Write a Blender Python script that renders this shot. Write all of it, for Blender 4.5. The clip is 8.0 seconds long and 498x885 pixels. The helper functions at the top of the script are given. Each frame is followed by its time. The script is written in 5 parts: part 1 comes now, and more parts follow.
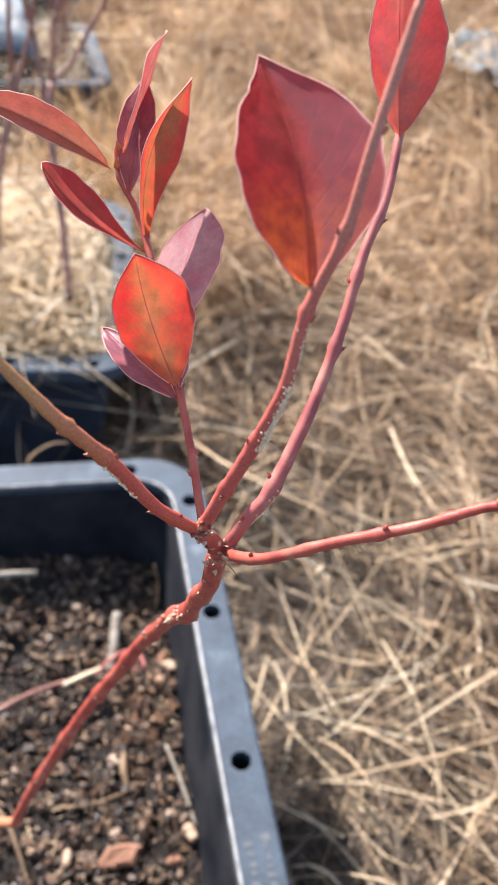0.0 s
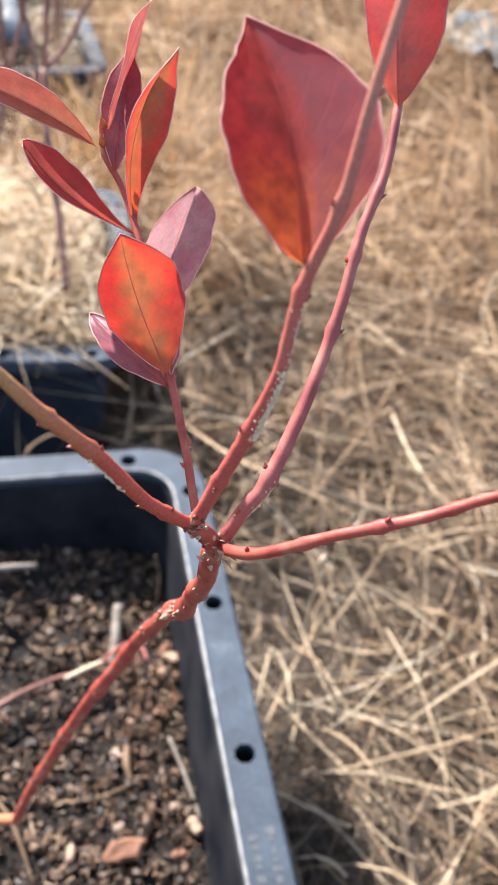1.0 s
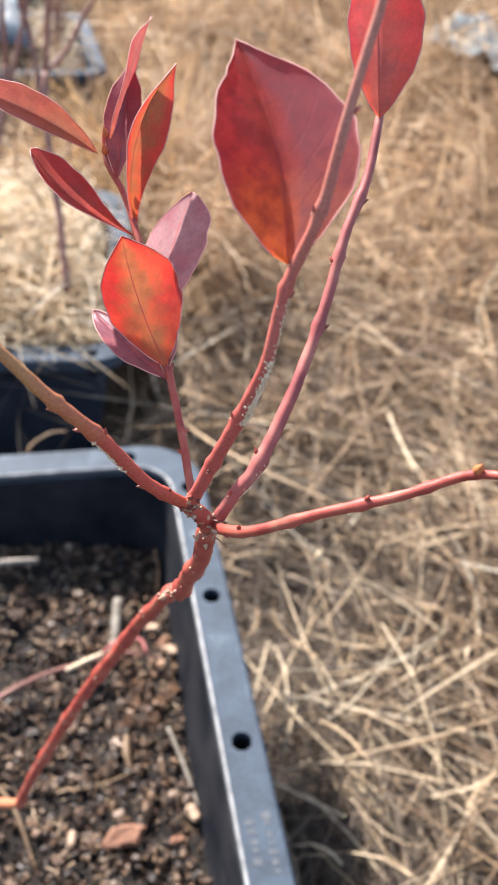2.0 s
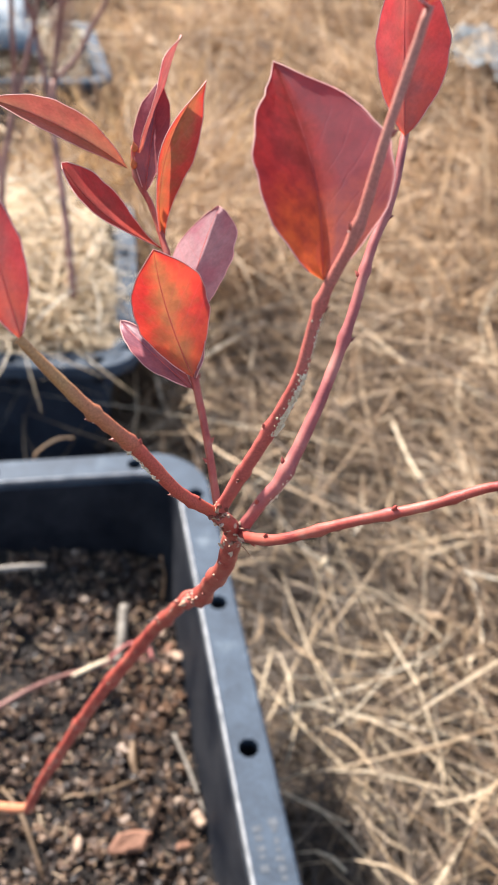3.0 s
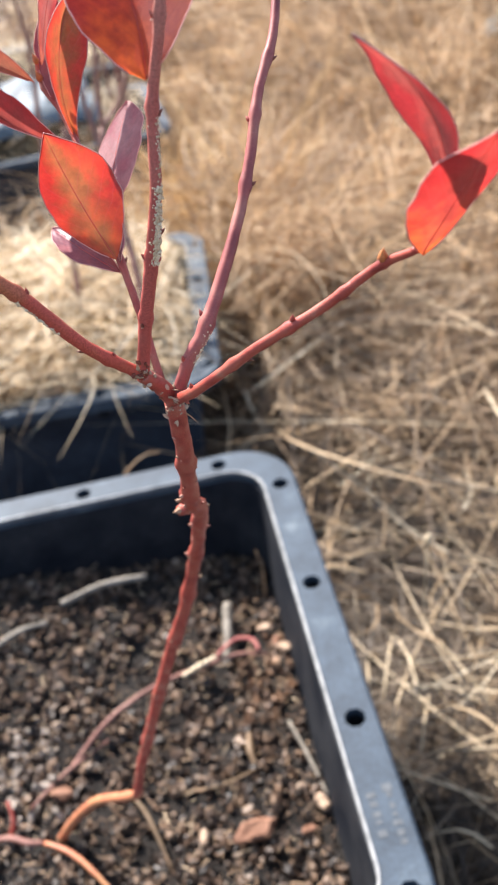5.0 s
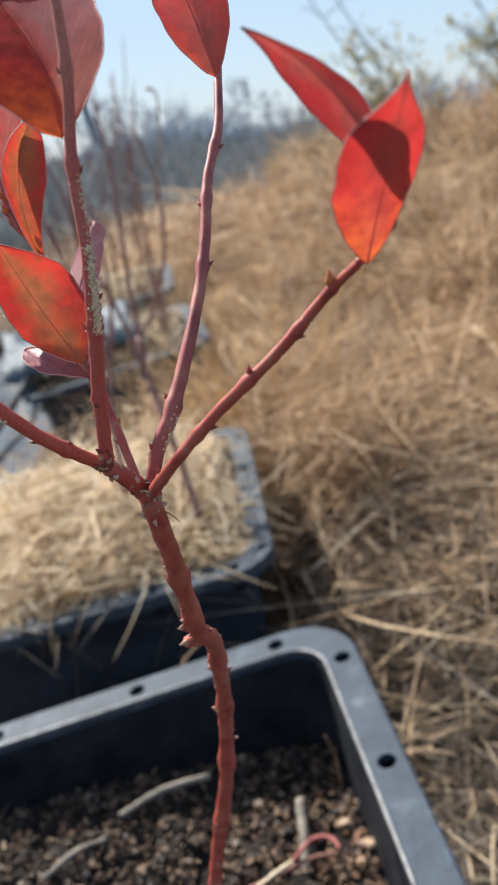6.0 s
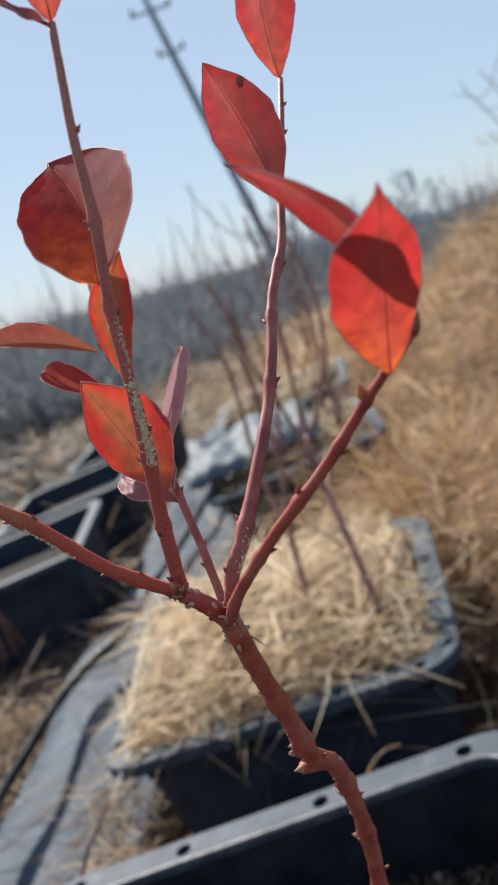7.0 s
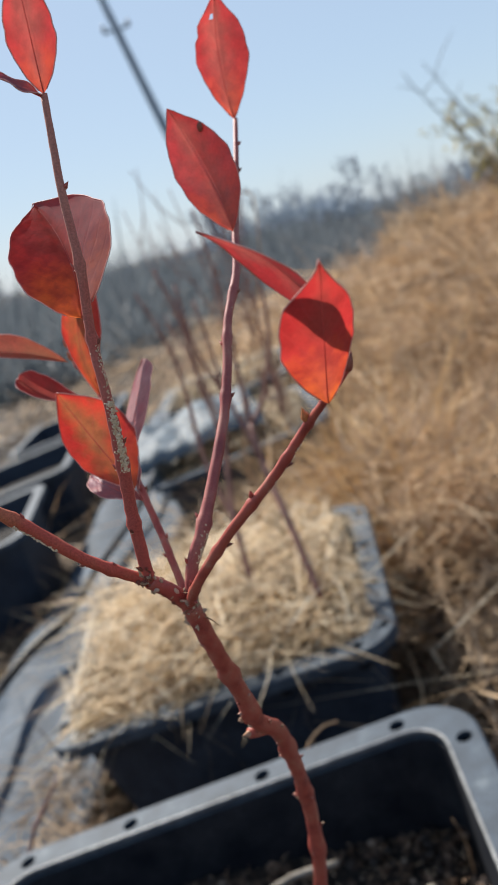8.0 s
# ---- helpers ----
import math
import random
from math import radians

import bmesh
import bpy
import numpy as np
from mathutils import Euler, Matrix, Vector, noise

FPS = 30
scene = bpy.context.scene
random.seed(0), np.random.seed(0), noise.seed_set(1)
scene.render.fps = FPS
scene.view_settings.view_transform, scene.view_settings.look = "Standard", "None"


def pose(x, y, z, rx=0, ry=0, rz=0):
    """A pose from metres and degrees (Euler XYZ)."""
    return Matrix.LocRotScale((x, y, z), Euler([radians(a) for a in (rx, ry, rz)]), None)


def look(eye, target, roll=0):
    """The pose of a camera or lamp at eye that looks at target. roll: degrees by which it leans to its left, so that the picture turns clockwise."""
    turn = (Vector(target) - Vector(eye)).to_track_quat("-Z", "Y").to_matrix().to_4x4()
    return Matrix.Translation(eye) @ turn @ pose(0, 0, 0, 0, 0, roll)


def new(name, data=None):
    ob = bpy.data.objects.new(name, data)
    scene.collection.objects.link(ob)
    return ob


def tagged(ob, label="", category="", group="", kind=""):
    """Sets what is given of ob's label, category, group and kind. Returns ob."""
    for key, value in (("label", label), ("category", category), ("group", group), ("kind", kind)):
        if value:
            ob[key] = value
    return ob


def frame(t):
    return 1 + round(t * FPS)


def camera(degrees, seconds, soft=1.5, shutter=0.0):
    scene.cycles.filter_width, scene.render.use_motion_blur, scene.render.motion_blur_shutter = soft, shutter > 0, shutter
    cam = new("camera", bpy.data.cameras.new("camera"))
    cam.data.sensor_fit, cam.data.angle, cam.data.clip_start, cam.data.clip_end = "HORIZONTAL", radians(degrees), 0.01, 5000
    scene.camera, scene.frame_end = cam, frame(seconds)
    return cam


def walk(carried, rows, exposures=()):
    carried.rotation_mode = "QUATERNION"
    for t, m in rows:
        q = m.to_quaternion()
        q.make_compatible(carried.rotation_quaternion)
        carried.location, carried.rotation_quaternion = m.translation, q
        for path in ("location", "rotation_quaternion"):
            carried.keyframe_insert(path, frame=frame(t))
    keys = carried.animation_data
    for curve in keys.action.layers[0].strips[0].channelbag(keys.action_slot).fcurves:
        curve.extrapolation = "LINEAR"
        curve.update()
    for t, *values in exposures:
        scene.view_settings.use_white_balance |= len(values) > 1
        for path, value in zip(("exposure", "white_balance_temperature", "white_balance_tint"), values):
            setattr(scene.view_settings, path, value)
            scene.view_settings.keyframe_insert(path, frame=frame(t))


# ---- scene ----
# The bed of pots stands on a gentle slope: its own level axes are turned into the world by BED.
BED = Matrix.Rotation(radians(8.81), 4, Vector((0.2407, -0.9706, 0.0)))
cam = camera(32.29, 8.0, 0.6)
cam.data.dof.use_dof = True
cam.data.dof.focus_distance = 0.208
cam.data.dof.aperture_fstop = 28.0
# seconds, eye, target, roll, on the bed's axes
PATH = [
    (0, (-0.0019, -0.1806, 0.8401), (0.0991, 0.1926, 0.5229), 6.79),
    (0.5, (-0.0016, -0.1733, 0.8324), (0.1095, 0.1952, 0.5132), 7.67),
    (1, (0.0018, -0.1734, 0.8340), (0.1011, 0.1956, 0.5117), 5.98),
    (1.5, (0.0026, -0.1845, 0.8384), (0.1017, 0.1846, 0.5161), 5.88),
    (3, (-0.0073, -0.1890, 0.8443), (0.0931, 0.1829, 0.5255), 6.44),
    (3.5, (0.0074, -0.1921, 0.8355), (0.0635, 0.1888, 0.5166), -0.13),
    (4, (0.0214, -0.2052, 0.8319), (0.0474, 0.1872, 0.5231), -4.64),
    (4.2, (0.0243, -0.2078, 0.8319), (0.0497, 0.1873, 0.5265), -5.05),
    (5.5, (0.0433, -0.2333, 0.7814), (0.0707, 0.1809, 0.5027), -12.78),
    (5.9, (0.0486, -0.2295, 0.7686), (0.0739, 0.2232, 0.5576), -15.29),
    (6, (0.0512, -0.2252, 0.7661), (0.0712, 0.2363, 0.5746), -16.78),
    (6.2, (0.0551, -0.2149, 0.7563), (0.0592, 0.2598, 0.5993), -19.48),
    (6.5, (0.0717, -0.2109, 0.7415), (0.0631, 0.2758, 0.6273), -22.19),
    (7, (0.0793, -0.2206, 0.7608), (0.0135, 0.2633, 0.6536), -24.46),
    (7.5, (0.0835, -0.2416, 0.7735), (0.0463, 0.2415, 0.6501), -23.52),
    (8, (0.0820, -0.2493, 0.7748), (0.0432, 0.2324, 0.6466), -23.23),
]
walk(cam, [(t, BED @ look(eye, target, roll)) for t, eye, target, roll in PATH],
     exposures=[(0.0, 1.32, 6200, 15), (4.2, 1.30, 6200, 13), (5.5, 1.24, 6200, 12), (6.0, 0.60, 6250, 10), (6.5, 0.42, 6300, 10), (8.0, 0.42, 6300, 10)])

# ---- light ----
SUN_AZ, SUN_EL = -37.9, 42.0          # degrees clockwise from +y, and above the horizon
world = bpy.data.worlds.new("sky")
scene.world = world
world.use_nodes = True
wn, wl = world.node_tree.nodes, world.node_tree.links
sky = wn.new("ShaderNodeTexSky")
sky.sky_type = "NISHITA"
sky.sun_disc = False
sky.sun_elevation = radians(SUN_EL)
sky.sun_rotation = radians(SUN_AZ)
sky.air_density, sky.dust_density, sky.ozone_density = 1.0, 0.5, 3.0
wn["Background"].inputs["Strength"].default_value = 0.10
veil = wn.new("ShaderNodeMix")            # thin even haze over the blue
veil.data_type = "RGBA"
toward_sun = wn.new("ShaderNodeVectorMath")     # the haze is thicker on the sun's side
toward_sun.operation = "DOT_PRODUCT"
toward_sun.inputs[1].default_value = (math.sin(radians(SUN_AZ)), math.cos(radians(SUN_AZ)), 0.0)
thickness = wn.new("ShaderNodeMapRange")
thickness.inputs["From Min"].default_value, thickness.inputs["To Min"].default_value, thickness.inputs["To Max"].default_value = -1.0, 0.25, 0.76
wl.new(wn.new("ShaderNodeTexCoord").outputs["Generated"], toward_sun.inputs[0])
wl.new(toward_sun.outputs["Value"], thickness.inputs["Value"])
wl.new(thickness.outputs[0], veil.inputs["Factor"])
veil.inputs["B"].default_value = (3.9, 4.7, 5.6, 1)
wl.new(sky.outputs[0], veil.inputs["A"])
wl.new(veil.outputs["Result"], wn["Background"].inputs["Color"])

sun = new("sun", bpy.data.lights.new("sun", "SUN"))
sun.data.energy, sun.data.angle, sun.data.color = 5.8, radians(0.8), (1.0, 0.93, 0.82)
toward = Vector((math.sin(radians(SUN_AZ)) * math.cos(radians(SUN_EL)), math.cos(radians(SUN_AZ)) * math.cos(radians(SUN_EL)), math.sin(radians(SUN_EL))))
sun.matrix_world = look(toward * 20, (0, 0, 0))

rng = np.random.default_rng(7)
R = random.Random(11)


# ---- materials ----
def material(name):
    m = bpy.data.materials.new(name)
    m.use_nodes = True
    return m, m.node_tree.nodes, m.node_tree.links, m.node_tree.nodes["Principled BSDF"]


def ramp(nodes, stops):
    r = nodes.new("ShaderNodeValToRGB")
    while len(r.color_ramp.elements) < len(stops):
        r.color_ramp.elements.new(0.5)
    for e, (p, c) in zip(r.color_ramp.elements, stops):
        e.position, e.color = p, (*c, 1)
    return r


def noise_tex(nodes, links, scale, detail=4.0, coord="Object"):
    tc = nodes.new("ShaderNodeTexCoord")
    n = nodes.new("ShaderNodeTexNoise")
    n.inputs["Scale"].default_value, n.inputs["Detail"].default_value = scale, detail
    links.new(tc.outputs[coord], n.inputs["Vector"])
    return n


def bumped(nodes, links, bsdf, height, strength, distance):
    b = nodes.new("ShaderNodeBump")
    b.inputs["Strength"].default_value, b.inputs["Distance"].default_value = strength, distance
    links.new(height, b.inputs["Height"])
    links.new(b.outputs[0], bsdf.inputs["Normal"])
    return b


def mixed(nodes, links, fac, a, b, mode="MIX"):
    m = nodes.new("ShaderNodeMix")
    m.data_type, m.blend_type = "RGBA", mode
    for sock, v in ((m.inputs["Factor"], fac), (m.inputs["A"], a), (m.inputs["B"], b)):
        if isinstance(v, (int, float)):
            sock.default_value = v
        elif isinstance(v, tuple):
            sock.default_value = (*v, 1)
        else:
            links.new(v, sock)
    return m.outputs["Result"]


def plain(name, stops, scale, rough, bump=0.3, dist=0.001, spec=0.5, coord="Object", fine=9):
    m, n, l, b = material(name)
    big, small = noise_tex(n, l, scale, 5, coord), noise_tex(n, l, scale * fine, 3, coord)
    r = ramp(n, stops)
    l.new(big.outputs[0], r.inputs[0])
    dark = ramp(n, [(0.3, (0.72, 0.72, 0.72)), (0.7, (1.12, 1.12, 1.12))])
    l.new(small.outputs[0], dark.inputs[0])
    l.new(mixed(n, l, 1.0, r.outputs[0], dark.outputs[0], "MULTIPLY"), b.inputs["Base Color"])
    b.inputs["Roughness"].default_value = rough
    b.inputs["Specular IOR Level"].default_value = spec
    bumped(n, l, b, small.outputs[0], bump, dist)
    return m


def leaf_material(name, top, mid, heart, glow, foot, see=0.4, sheen=0.34, dull_half=None, warm=0.45):
    """An autumn leaf: blotched pigment, another tint along the heart, orange towards the foot, paler veins, a pale
    margin that also paints rim light, light passing through.
    """
    m, n, l, b = material(name)
    uv = n.new("ShaderNodeUVMap")
    sep = n.new("ShaderNodeSeparateXYZ")
    l.new(uv.outputs[0], sep.inputs[0])

    def calc(op, a, c=0.0, clamp=False):
        k = n.new("ShaderNodeMath")
        k.operation, k.use_clamp = op, clamp
        for s, v in ((k.inputs[0], a), (k.inputs[1], c)):
            if isinstance(v, (int, float)):
                s.default_value = v
            else:
                l.new(v, s)
        return k.outputs[0]
    across = calc("ABSOLUTE", calc("SUBTRACT", sep.outputs[0], 0.5))
    along = sep.outputs[1]
    warp, blotch, fine, patch = noise_tex(n, l, 120, 2), noise_tex(n, l, 90, 6), noise_tex(n, l, 1100, 3), noise_tex(n, l, 260, 6)
    phase = calc("ADD", calc("SUBTRACT", calc("MULTIPLY", along, 7.5), calc("MULTIPLY", across, 5.0)), calc("MULTIPLY", warp.outputs[0], 0.8))
    vein = calc("ABSOLUTE", calc("SUBTRACT", calc("FRACT", phase), 0.5))
    vein = calc("SUBTRACT", 1.0, calc("MULTIPLY", vein, 11.0), True)
    rib = calc("SUBTRACT", 1.0, calc("MULTIPLY", across, 42.0), True)
    veins = calc("MAXIMUM", calc("MULTIPLY", vein, 0.55), rib)
    edge = calc("MULTIPLY", calc("SUBTRACT", across, 0.475), 40.0, True)
    wob = calc("MULTIPLY", calc("SUBTRACT", blotch.outputs[0], 0.5), 1.6)
    spots = calc("MULTIPLY", calc("SUBTRACT", patch.outputs[0], 0.5), 1.5)
    core = calc("SUBTRACT", 1.0, calc("MULTIPLY", calc("ADD", across, calc("MULTIPLY", calc("ADD", wob, spots), 0.42)), 2.7), True)
    low = calc("ADD", calc("SUBTRACT", 0.8, calc("MULTIPLY", along, 1.9)), calc("MULTIPLY", calc("ADD", wob, spots), 0.6), True)
    r = ramp(n, [(0.36, top), (0.47, tuple(q * 0.8 for q in top)), (0.6, mid)])
    l.new(blotch.outputs[0], r.inputs[0])
    grain = ramp(n, [(0.3, (0.82, 0.82, 0.82)), (0.7, (1.1, 1.1, 1.1))])
    l.new(fine.outputs[0], grain.inputs[0])
    col = mixed(n, l, calc("MULTIPLY", core, 0.75), r.outputs[0], heart)
    col = mixed(n, l, 1.0, col, grain.outputs[0], "MULTIPLY")
    col = mixed(n, l, calc("MULTIPLY", veins, 0.38), col, (0.62, 0.17, 0.17))
    col = mixed(n, l, calc("MULTIPLY", low, warm), col, foot)
    # light painted in: one half is duller and passes less sun than the other
    if dull_half:
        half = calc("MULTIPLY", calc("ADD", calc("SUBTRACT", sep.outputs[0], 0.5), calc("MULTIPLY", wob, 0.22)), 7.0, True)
        col = mixed(n, l, calc("MULTIPLY", half, 0.8), col, dull_half)
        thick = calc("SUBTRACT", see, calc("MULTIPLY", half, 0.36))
    col = mixed(n, l, calc("MULTIPLY", edge, 0.6), col, (0.66, 0.30, 0.29))
    l.new(col, b.inputs["Base Color"])
    b.inputs["Roughness"].default_value = sheen
    b.inputs["Specular IOR Level"].default_value = 0.35 if sheen < 0.6 else 0.18
    height = calc("ADD", calc("MULTIPLY", veins, -0.5), calc("MULTIPLY", fine.outputs[0], 0.22))
    bumped(n, l, b, height, 0.22, 0.0004)
    tr = n.new("ShaderNodeBsdfTranslucent")
    g = ramp(n, [(0.35, glow), (0.7, (glow[0] * 0.9, glow[1] * 0.6, glow[2] * 0.8))])
    l.new(blotch.outputs[0], g.inputs[0])
    thru = mixed(n, l, calc("MULTIPLY", low, 0.9), g.outputs[0], foot)
    thru = mixed(n, l, calc("MULTIPLY", core, 0.58), thru, heart)
    mottle = ramp(n, [(0.34, (0.72, 0.62, 0.66)), (0.62, (1.1, 1.1, 1.08))])
    l.new(patch.outputs[0], mottle.inputs[0])
    thru = mixed(n, l, 1.0, thru, mottle.outputs[0], "MULTIPLY")
    l.new(mixed(n, l, calc("MULTIPLY", veins, 0.3), thru, (0.46, 0.04, 0.045)), tr.inputs[0])
    mix = n.new("ShaderNodeMixShader")
    if dull_half:
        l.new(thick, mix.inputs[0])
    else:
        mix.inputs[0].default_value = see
    l.new(b.outputs[0], mix.inputs[1])
    l.new(tr.outputs[0], mix.inputs[2])
    l.new(mix.outputs[0], n["Material Output"].inputs[0])
    return m


def straw_material(name, stops, see=0.42, patch=0.0):
    m, n, l, b = material(name)
    geo = n.new("ShaderNodeNewGeometry")
    r = ramp(n, stops)
    l.new(geo.outputs["Random Per Island"], r.inputs[0])
    fine = noise_tex(n, l, 60, 3)
    grain = ramp(n, [(0.3, (0.65, 0.62, 0.58)), (0.7, (1.15, 1.12, 1.1))])
    l.new(fine.outputs[0], grain.inputs[0])
    col = mixed(n, l, 1.0, r.outputs[0], grain.outputs[0], "MULTIPLY")
    if patch:
        wide = noise_tex(n, l, patch, 4)
        clump = ramp(n, [(0.36, (0.42, 0.37, 0.33)), (0.5, (0.90, 0.85, 0.79)), (0.66, (1.2, 1.2, 1.19))])
        l.new(wide.outputs[0], clump.inputs[0])
        col = mixed(n, l, 1.0, col, clump.outputs[0], "MULTIPLY")
    l.new(col, b.inputs["Base Color"])
    b.inputs["Roughness"].default_value = 0.55
    tr = n.new("ShaderNodeBsdfTranslucent")
    l.new(col, tr.inputs[0])
    mix = n.new("ShaderNodeMixShader")
    mix.inputs[0].default_value = see
    l.new(b.outputs[0], mix.inputs[1])
    l.new(tr.outputs[0], mix.inputs[2])
    l.new(mix.outputs[0], n["Material Output"].inputs[0])
    return m


LEAF_RED = leaf_material("red_leaf", (0.60, 0.100, 0.095), (0.64, 0.105, 0.080), (0.46, 0.155, 0.12), (0.56, 0.058, 0.055), (0.70, 0.13, 0.05), 0.42, 0.42)
# the last tint paints the half that does not glow against the sun
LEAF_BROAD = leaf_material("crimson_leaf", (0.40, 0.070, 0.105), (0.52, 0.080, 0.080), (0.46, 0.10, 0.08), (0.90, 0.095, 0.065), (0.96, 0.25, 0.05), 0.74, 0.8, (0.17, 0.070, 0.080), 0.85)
LEAF_ORANGE = leaf_material("orange_leaf", (0.58, 0.074, 0.050), (0.54, 0.058, 0.050), (0.34, 0.21, 0.075), (0.64, 0.055, 0.032), (0.72, 0.17, 0.04), 0.42, 0.45)
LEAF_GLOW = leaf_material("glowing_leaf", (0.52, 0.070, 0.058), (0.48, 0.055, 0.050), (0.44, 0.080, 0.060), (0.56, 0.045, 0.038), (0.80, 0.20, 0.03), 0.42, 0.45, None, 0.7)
LEAF_DUSTY = leaf_material("dusty_red_leaf", (0.52, 0.22, 0.20), (0.56, 0.17, 0.14), (0.48, 0.20, 0.17), (0.60, 0.10, 0.08), (0.6, 0.18, 0.1), 0.3, 0.5)
LEAF_PURPLE = leaf_material("purple_leaf", (0.25, 0.090, 0.115), (0.31, 0.10, 0.115), (0.22, 0.075, 0.10), (0.45, 0.06, 0.07), (0.5, 0.12, 0.07), 0.25, 0.42)
# sunlight is put into this colour: paler than the shrub's other leaves
LEAF_PINK_SUNLIT = leaf_material("sun_paled_pink_leaf", (0.50, 0.26, 0.27), (0.40, 0.14, 0.17), (0.46, 0.25, 0.26), (0.66, 0.28, 0.28), (0.5, 0.22, 0.2), 0.45, 0.5)
LEAF_COPPER = leaf_material("copper_leaf", (0.46, 0.17, 0.12), (0.50, 0.19, 0.13), (0.40, 0.20, 0.12), (0.45, 0.13, 0.08), (0.55, 0.17, 0.08), 0.28, 0.5)
LEAF_RIB = straw_material("leaf_rib", [(0.0, (0.72, 0.13, 0.11)), (1.0, (0.78, 0.17, 0.14))], 0.5)
# margins are paler by nature; rim light is put into this pink as well
LEAF_MARGIN = straw_material("leaf_margin", [(0.0, (0.76, 0.36, 0.33)), (1.0, (0.84, 0.52, 0.47))], 0.3)


def shaded_bark(name, red, tan, axis, a, b):
    """Bark that passes from red to tan along the shoot, with fine pores."""
    m, n, l, s = material(name)
    tc = n.new("ShaderNodeTexCoord")
    sep = n.new("ShaderNodeSeparateXYZ")
    l.new(tc.outputs["Object"], sep.inputs[0])
    big, small = noise_tex(n, l, 160, 4), noise_tex(n, l, 2300, 3)
    mr = n.new("ShaderNodeMapRange")
    mr.inputs["From Min"].default_value, mr.inputs["From Max"].default_value = a, b
    l.new(sep.outputs["XYZ".index(axis)], mr.inputs["Value"])
    add = n.new("ShaderNodeMath")
    add.operation = "MULTIPLY_ADD"
    add.use_clamp = True
    l.new(big.outputs[0], add.inputs[0])
    add.inputs[1].default_value = 0.9
    sub = n.new("ShaderNodeMath")
    sub.operation = "SUBTRACT"
    l.new(mr.outputs[0], sub.inputs[0])
    sub.inputs[1].default_value = 0.45
    l.new(sub.outputs[0], add.inputs[2])
    col = mixed(n, l, add.outputs[0], red, tan)
    dark = ramp(n, [(0.3, (0.68, 0.66, 0.66)), (0.7, (1.15, 1.12, 1.12))])
    l.new(small.outputs[0], dark.inputs[0])
    l.new(mixed(n, l, 1.0, col, dark.outputs[0], "MULTIPLY"), s.inputs["Base Color"])
    s.inputs["Roughness"].default_value = 0.58
    s.inputs["Specular IOR Level"].default_value = 0.3
    bumped(n, l, s, small.outputs[0], 0.25, 0.00025)
    return m


BARK = plain("red_bark", [(0.28, (0.24, 0.038, 0.032)), (0.46, (0.40, 0.074, 0.052)), (0.62, (0.42, 0.11, 0.075)), (0.76, (0.44, 0.19, 0.13))], 170, 0.42, 0.35, 0.0003, 0.45, fine=22)
BARK_OLIVE = shaded_bark("olive_red_bark", (0.48, 0.092, 0.060), (0.42, 0.215, 0.085), "X", 0.010, -0.008)
BARK_UP = shaded_bark("red_tan_bark", (0.45, 0.10, 0.08), (0.46, 0.20, 0.15), "Z", 0.735, 0.80)
BARK_BLOOM = plain("purple_red_bark", [(0.28, (0.25, 0.062, 0.064)), (0.48, (0.37, 0.105, 0.095)), (0.75, (0.46, 0.21, 0.16))], 110, 0.5, 0.35, 0.00025, 0.3, fine=30)
DRY_SCALE = plain("dry_bud_scale", [(0.3, (0.34, 0.21, 0.13)), (0.7, (0.54, 0.40, 0.29))], 300, 0.8)
# lighter tan copy of the bark; on the stem foot it paints sunlight
BARK_TAN_SUNLIT = plain("tan_bark", [(0.3, (0.55, 0.26, 0.12)), (0.7, (0.50, 0.15, 0.08))], 60, 0.5, 0.5, 0.0005)
BARK_DARK = plain("dark_bud_scale", [(0.3, (0.16, 0.04, 0.03)), (0.7, (0.30, 0.09, 0.05))], 300, 0.5)
BUD = plain("bud_scale", [(0.3, (0.45, 0.12, 0.05)), (0.7, (0.62, 0.25, 0.08))], 300, 0.4)
FUZZ = plain("white_wax_flecks", [(0.3, (0.66, 0.50, 0.30)), (0.7, (0.88, 0.76, 0.56))], 400, 0.8)
STALK_GREY = plain("grey_dead_stalk", [(0.3, (0.13, 0.108, 0.085)), (0.7, (0.29, 0.255, 0.21))], 120, 0.8, 0.6, 0.0005)
ASH = plain("pale_grey_crumbs", [(0.3, (0.24, 0.19, 0.16)), (0.7, (0.52, 0.45, 0.39))], 220, 0.95, 0.8, 0.001, 0.2)
SHRED = plain("papery_bark_shred", [(0.3, (0.34, 0.17, 0.10)), (0.7, (0.62, 0.45, 0.31))], 400, 0.85)
PLASTIC = plain("black_plastic", [(0.3, (0.006, 0.008, 0.013)), (0.7, (0.028, 0.029, 0.033))], 25, 0.65, 0.25, 0.0004, 0.12)
# a paler, bluer copy of the black plastic
PLASTIC_PALER = plain("paler_black_plastic", [(0.3, (0.019, 0.026, 0.040)), (0.7, (0.042, 0.053, 0.074))], 18, 0.6, 0.25, 0.0004, 0.2)
RIM = plain("dusty_black_plastic", [(0.3, (0.019, 0.031, 0.048)), (0.6, (0.040, 0.060, 0.086)), (0.68, (0.060, 0.083, 0.108)), (0.80, (0.13, 0.155, 0.18))], 38, 0.68, 0.35, 0.0004)
# pale grey that paints the bright line of sun along the rim's edge
RIM_GLINT = plain("plastic_edge_with_glint", [(0.3, (0.10, 0.105, 0.11)), (0.7, (0.30, 0.30, 0.30))], 90, 0.38, 0.3, 0.0003)
RIM_WORN = plain("worn_pale_plastic", [(0.3, (0.040, 0.048, 0.058)), (0.7, (0.09, 0.10, 0.112))], 160, 0.6, 0.3, 0.0003)
PEAT = plain("dark_peat", [(0.3, (0.007, 0.005, 0.004)), (0.7, (0.024, 0.016, 0.011))], 120, 0.9, 1.0, 0.003)
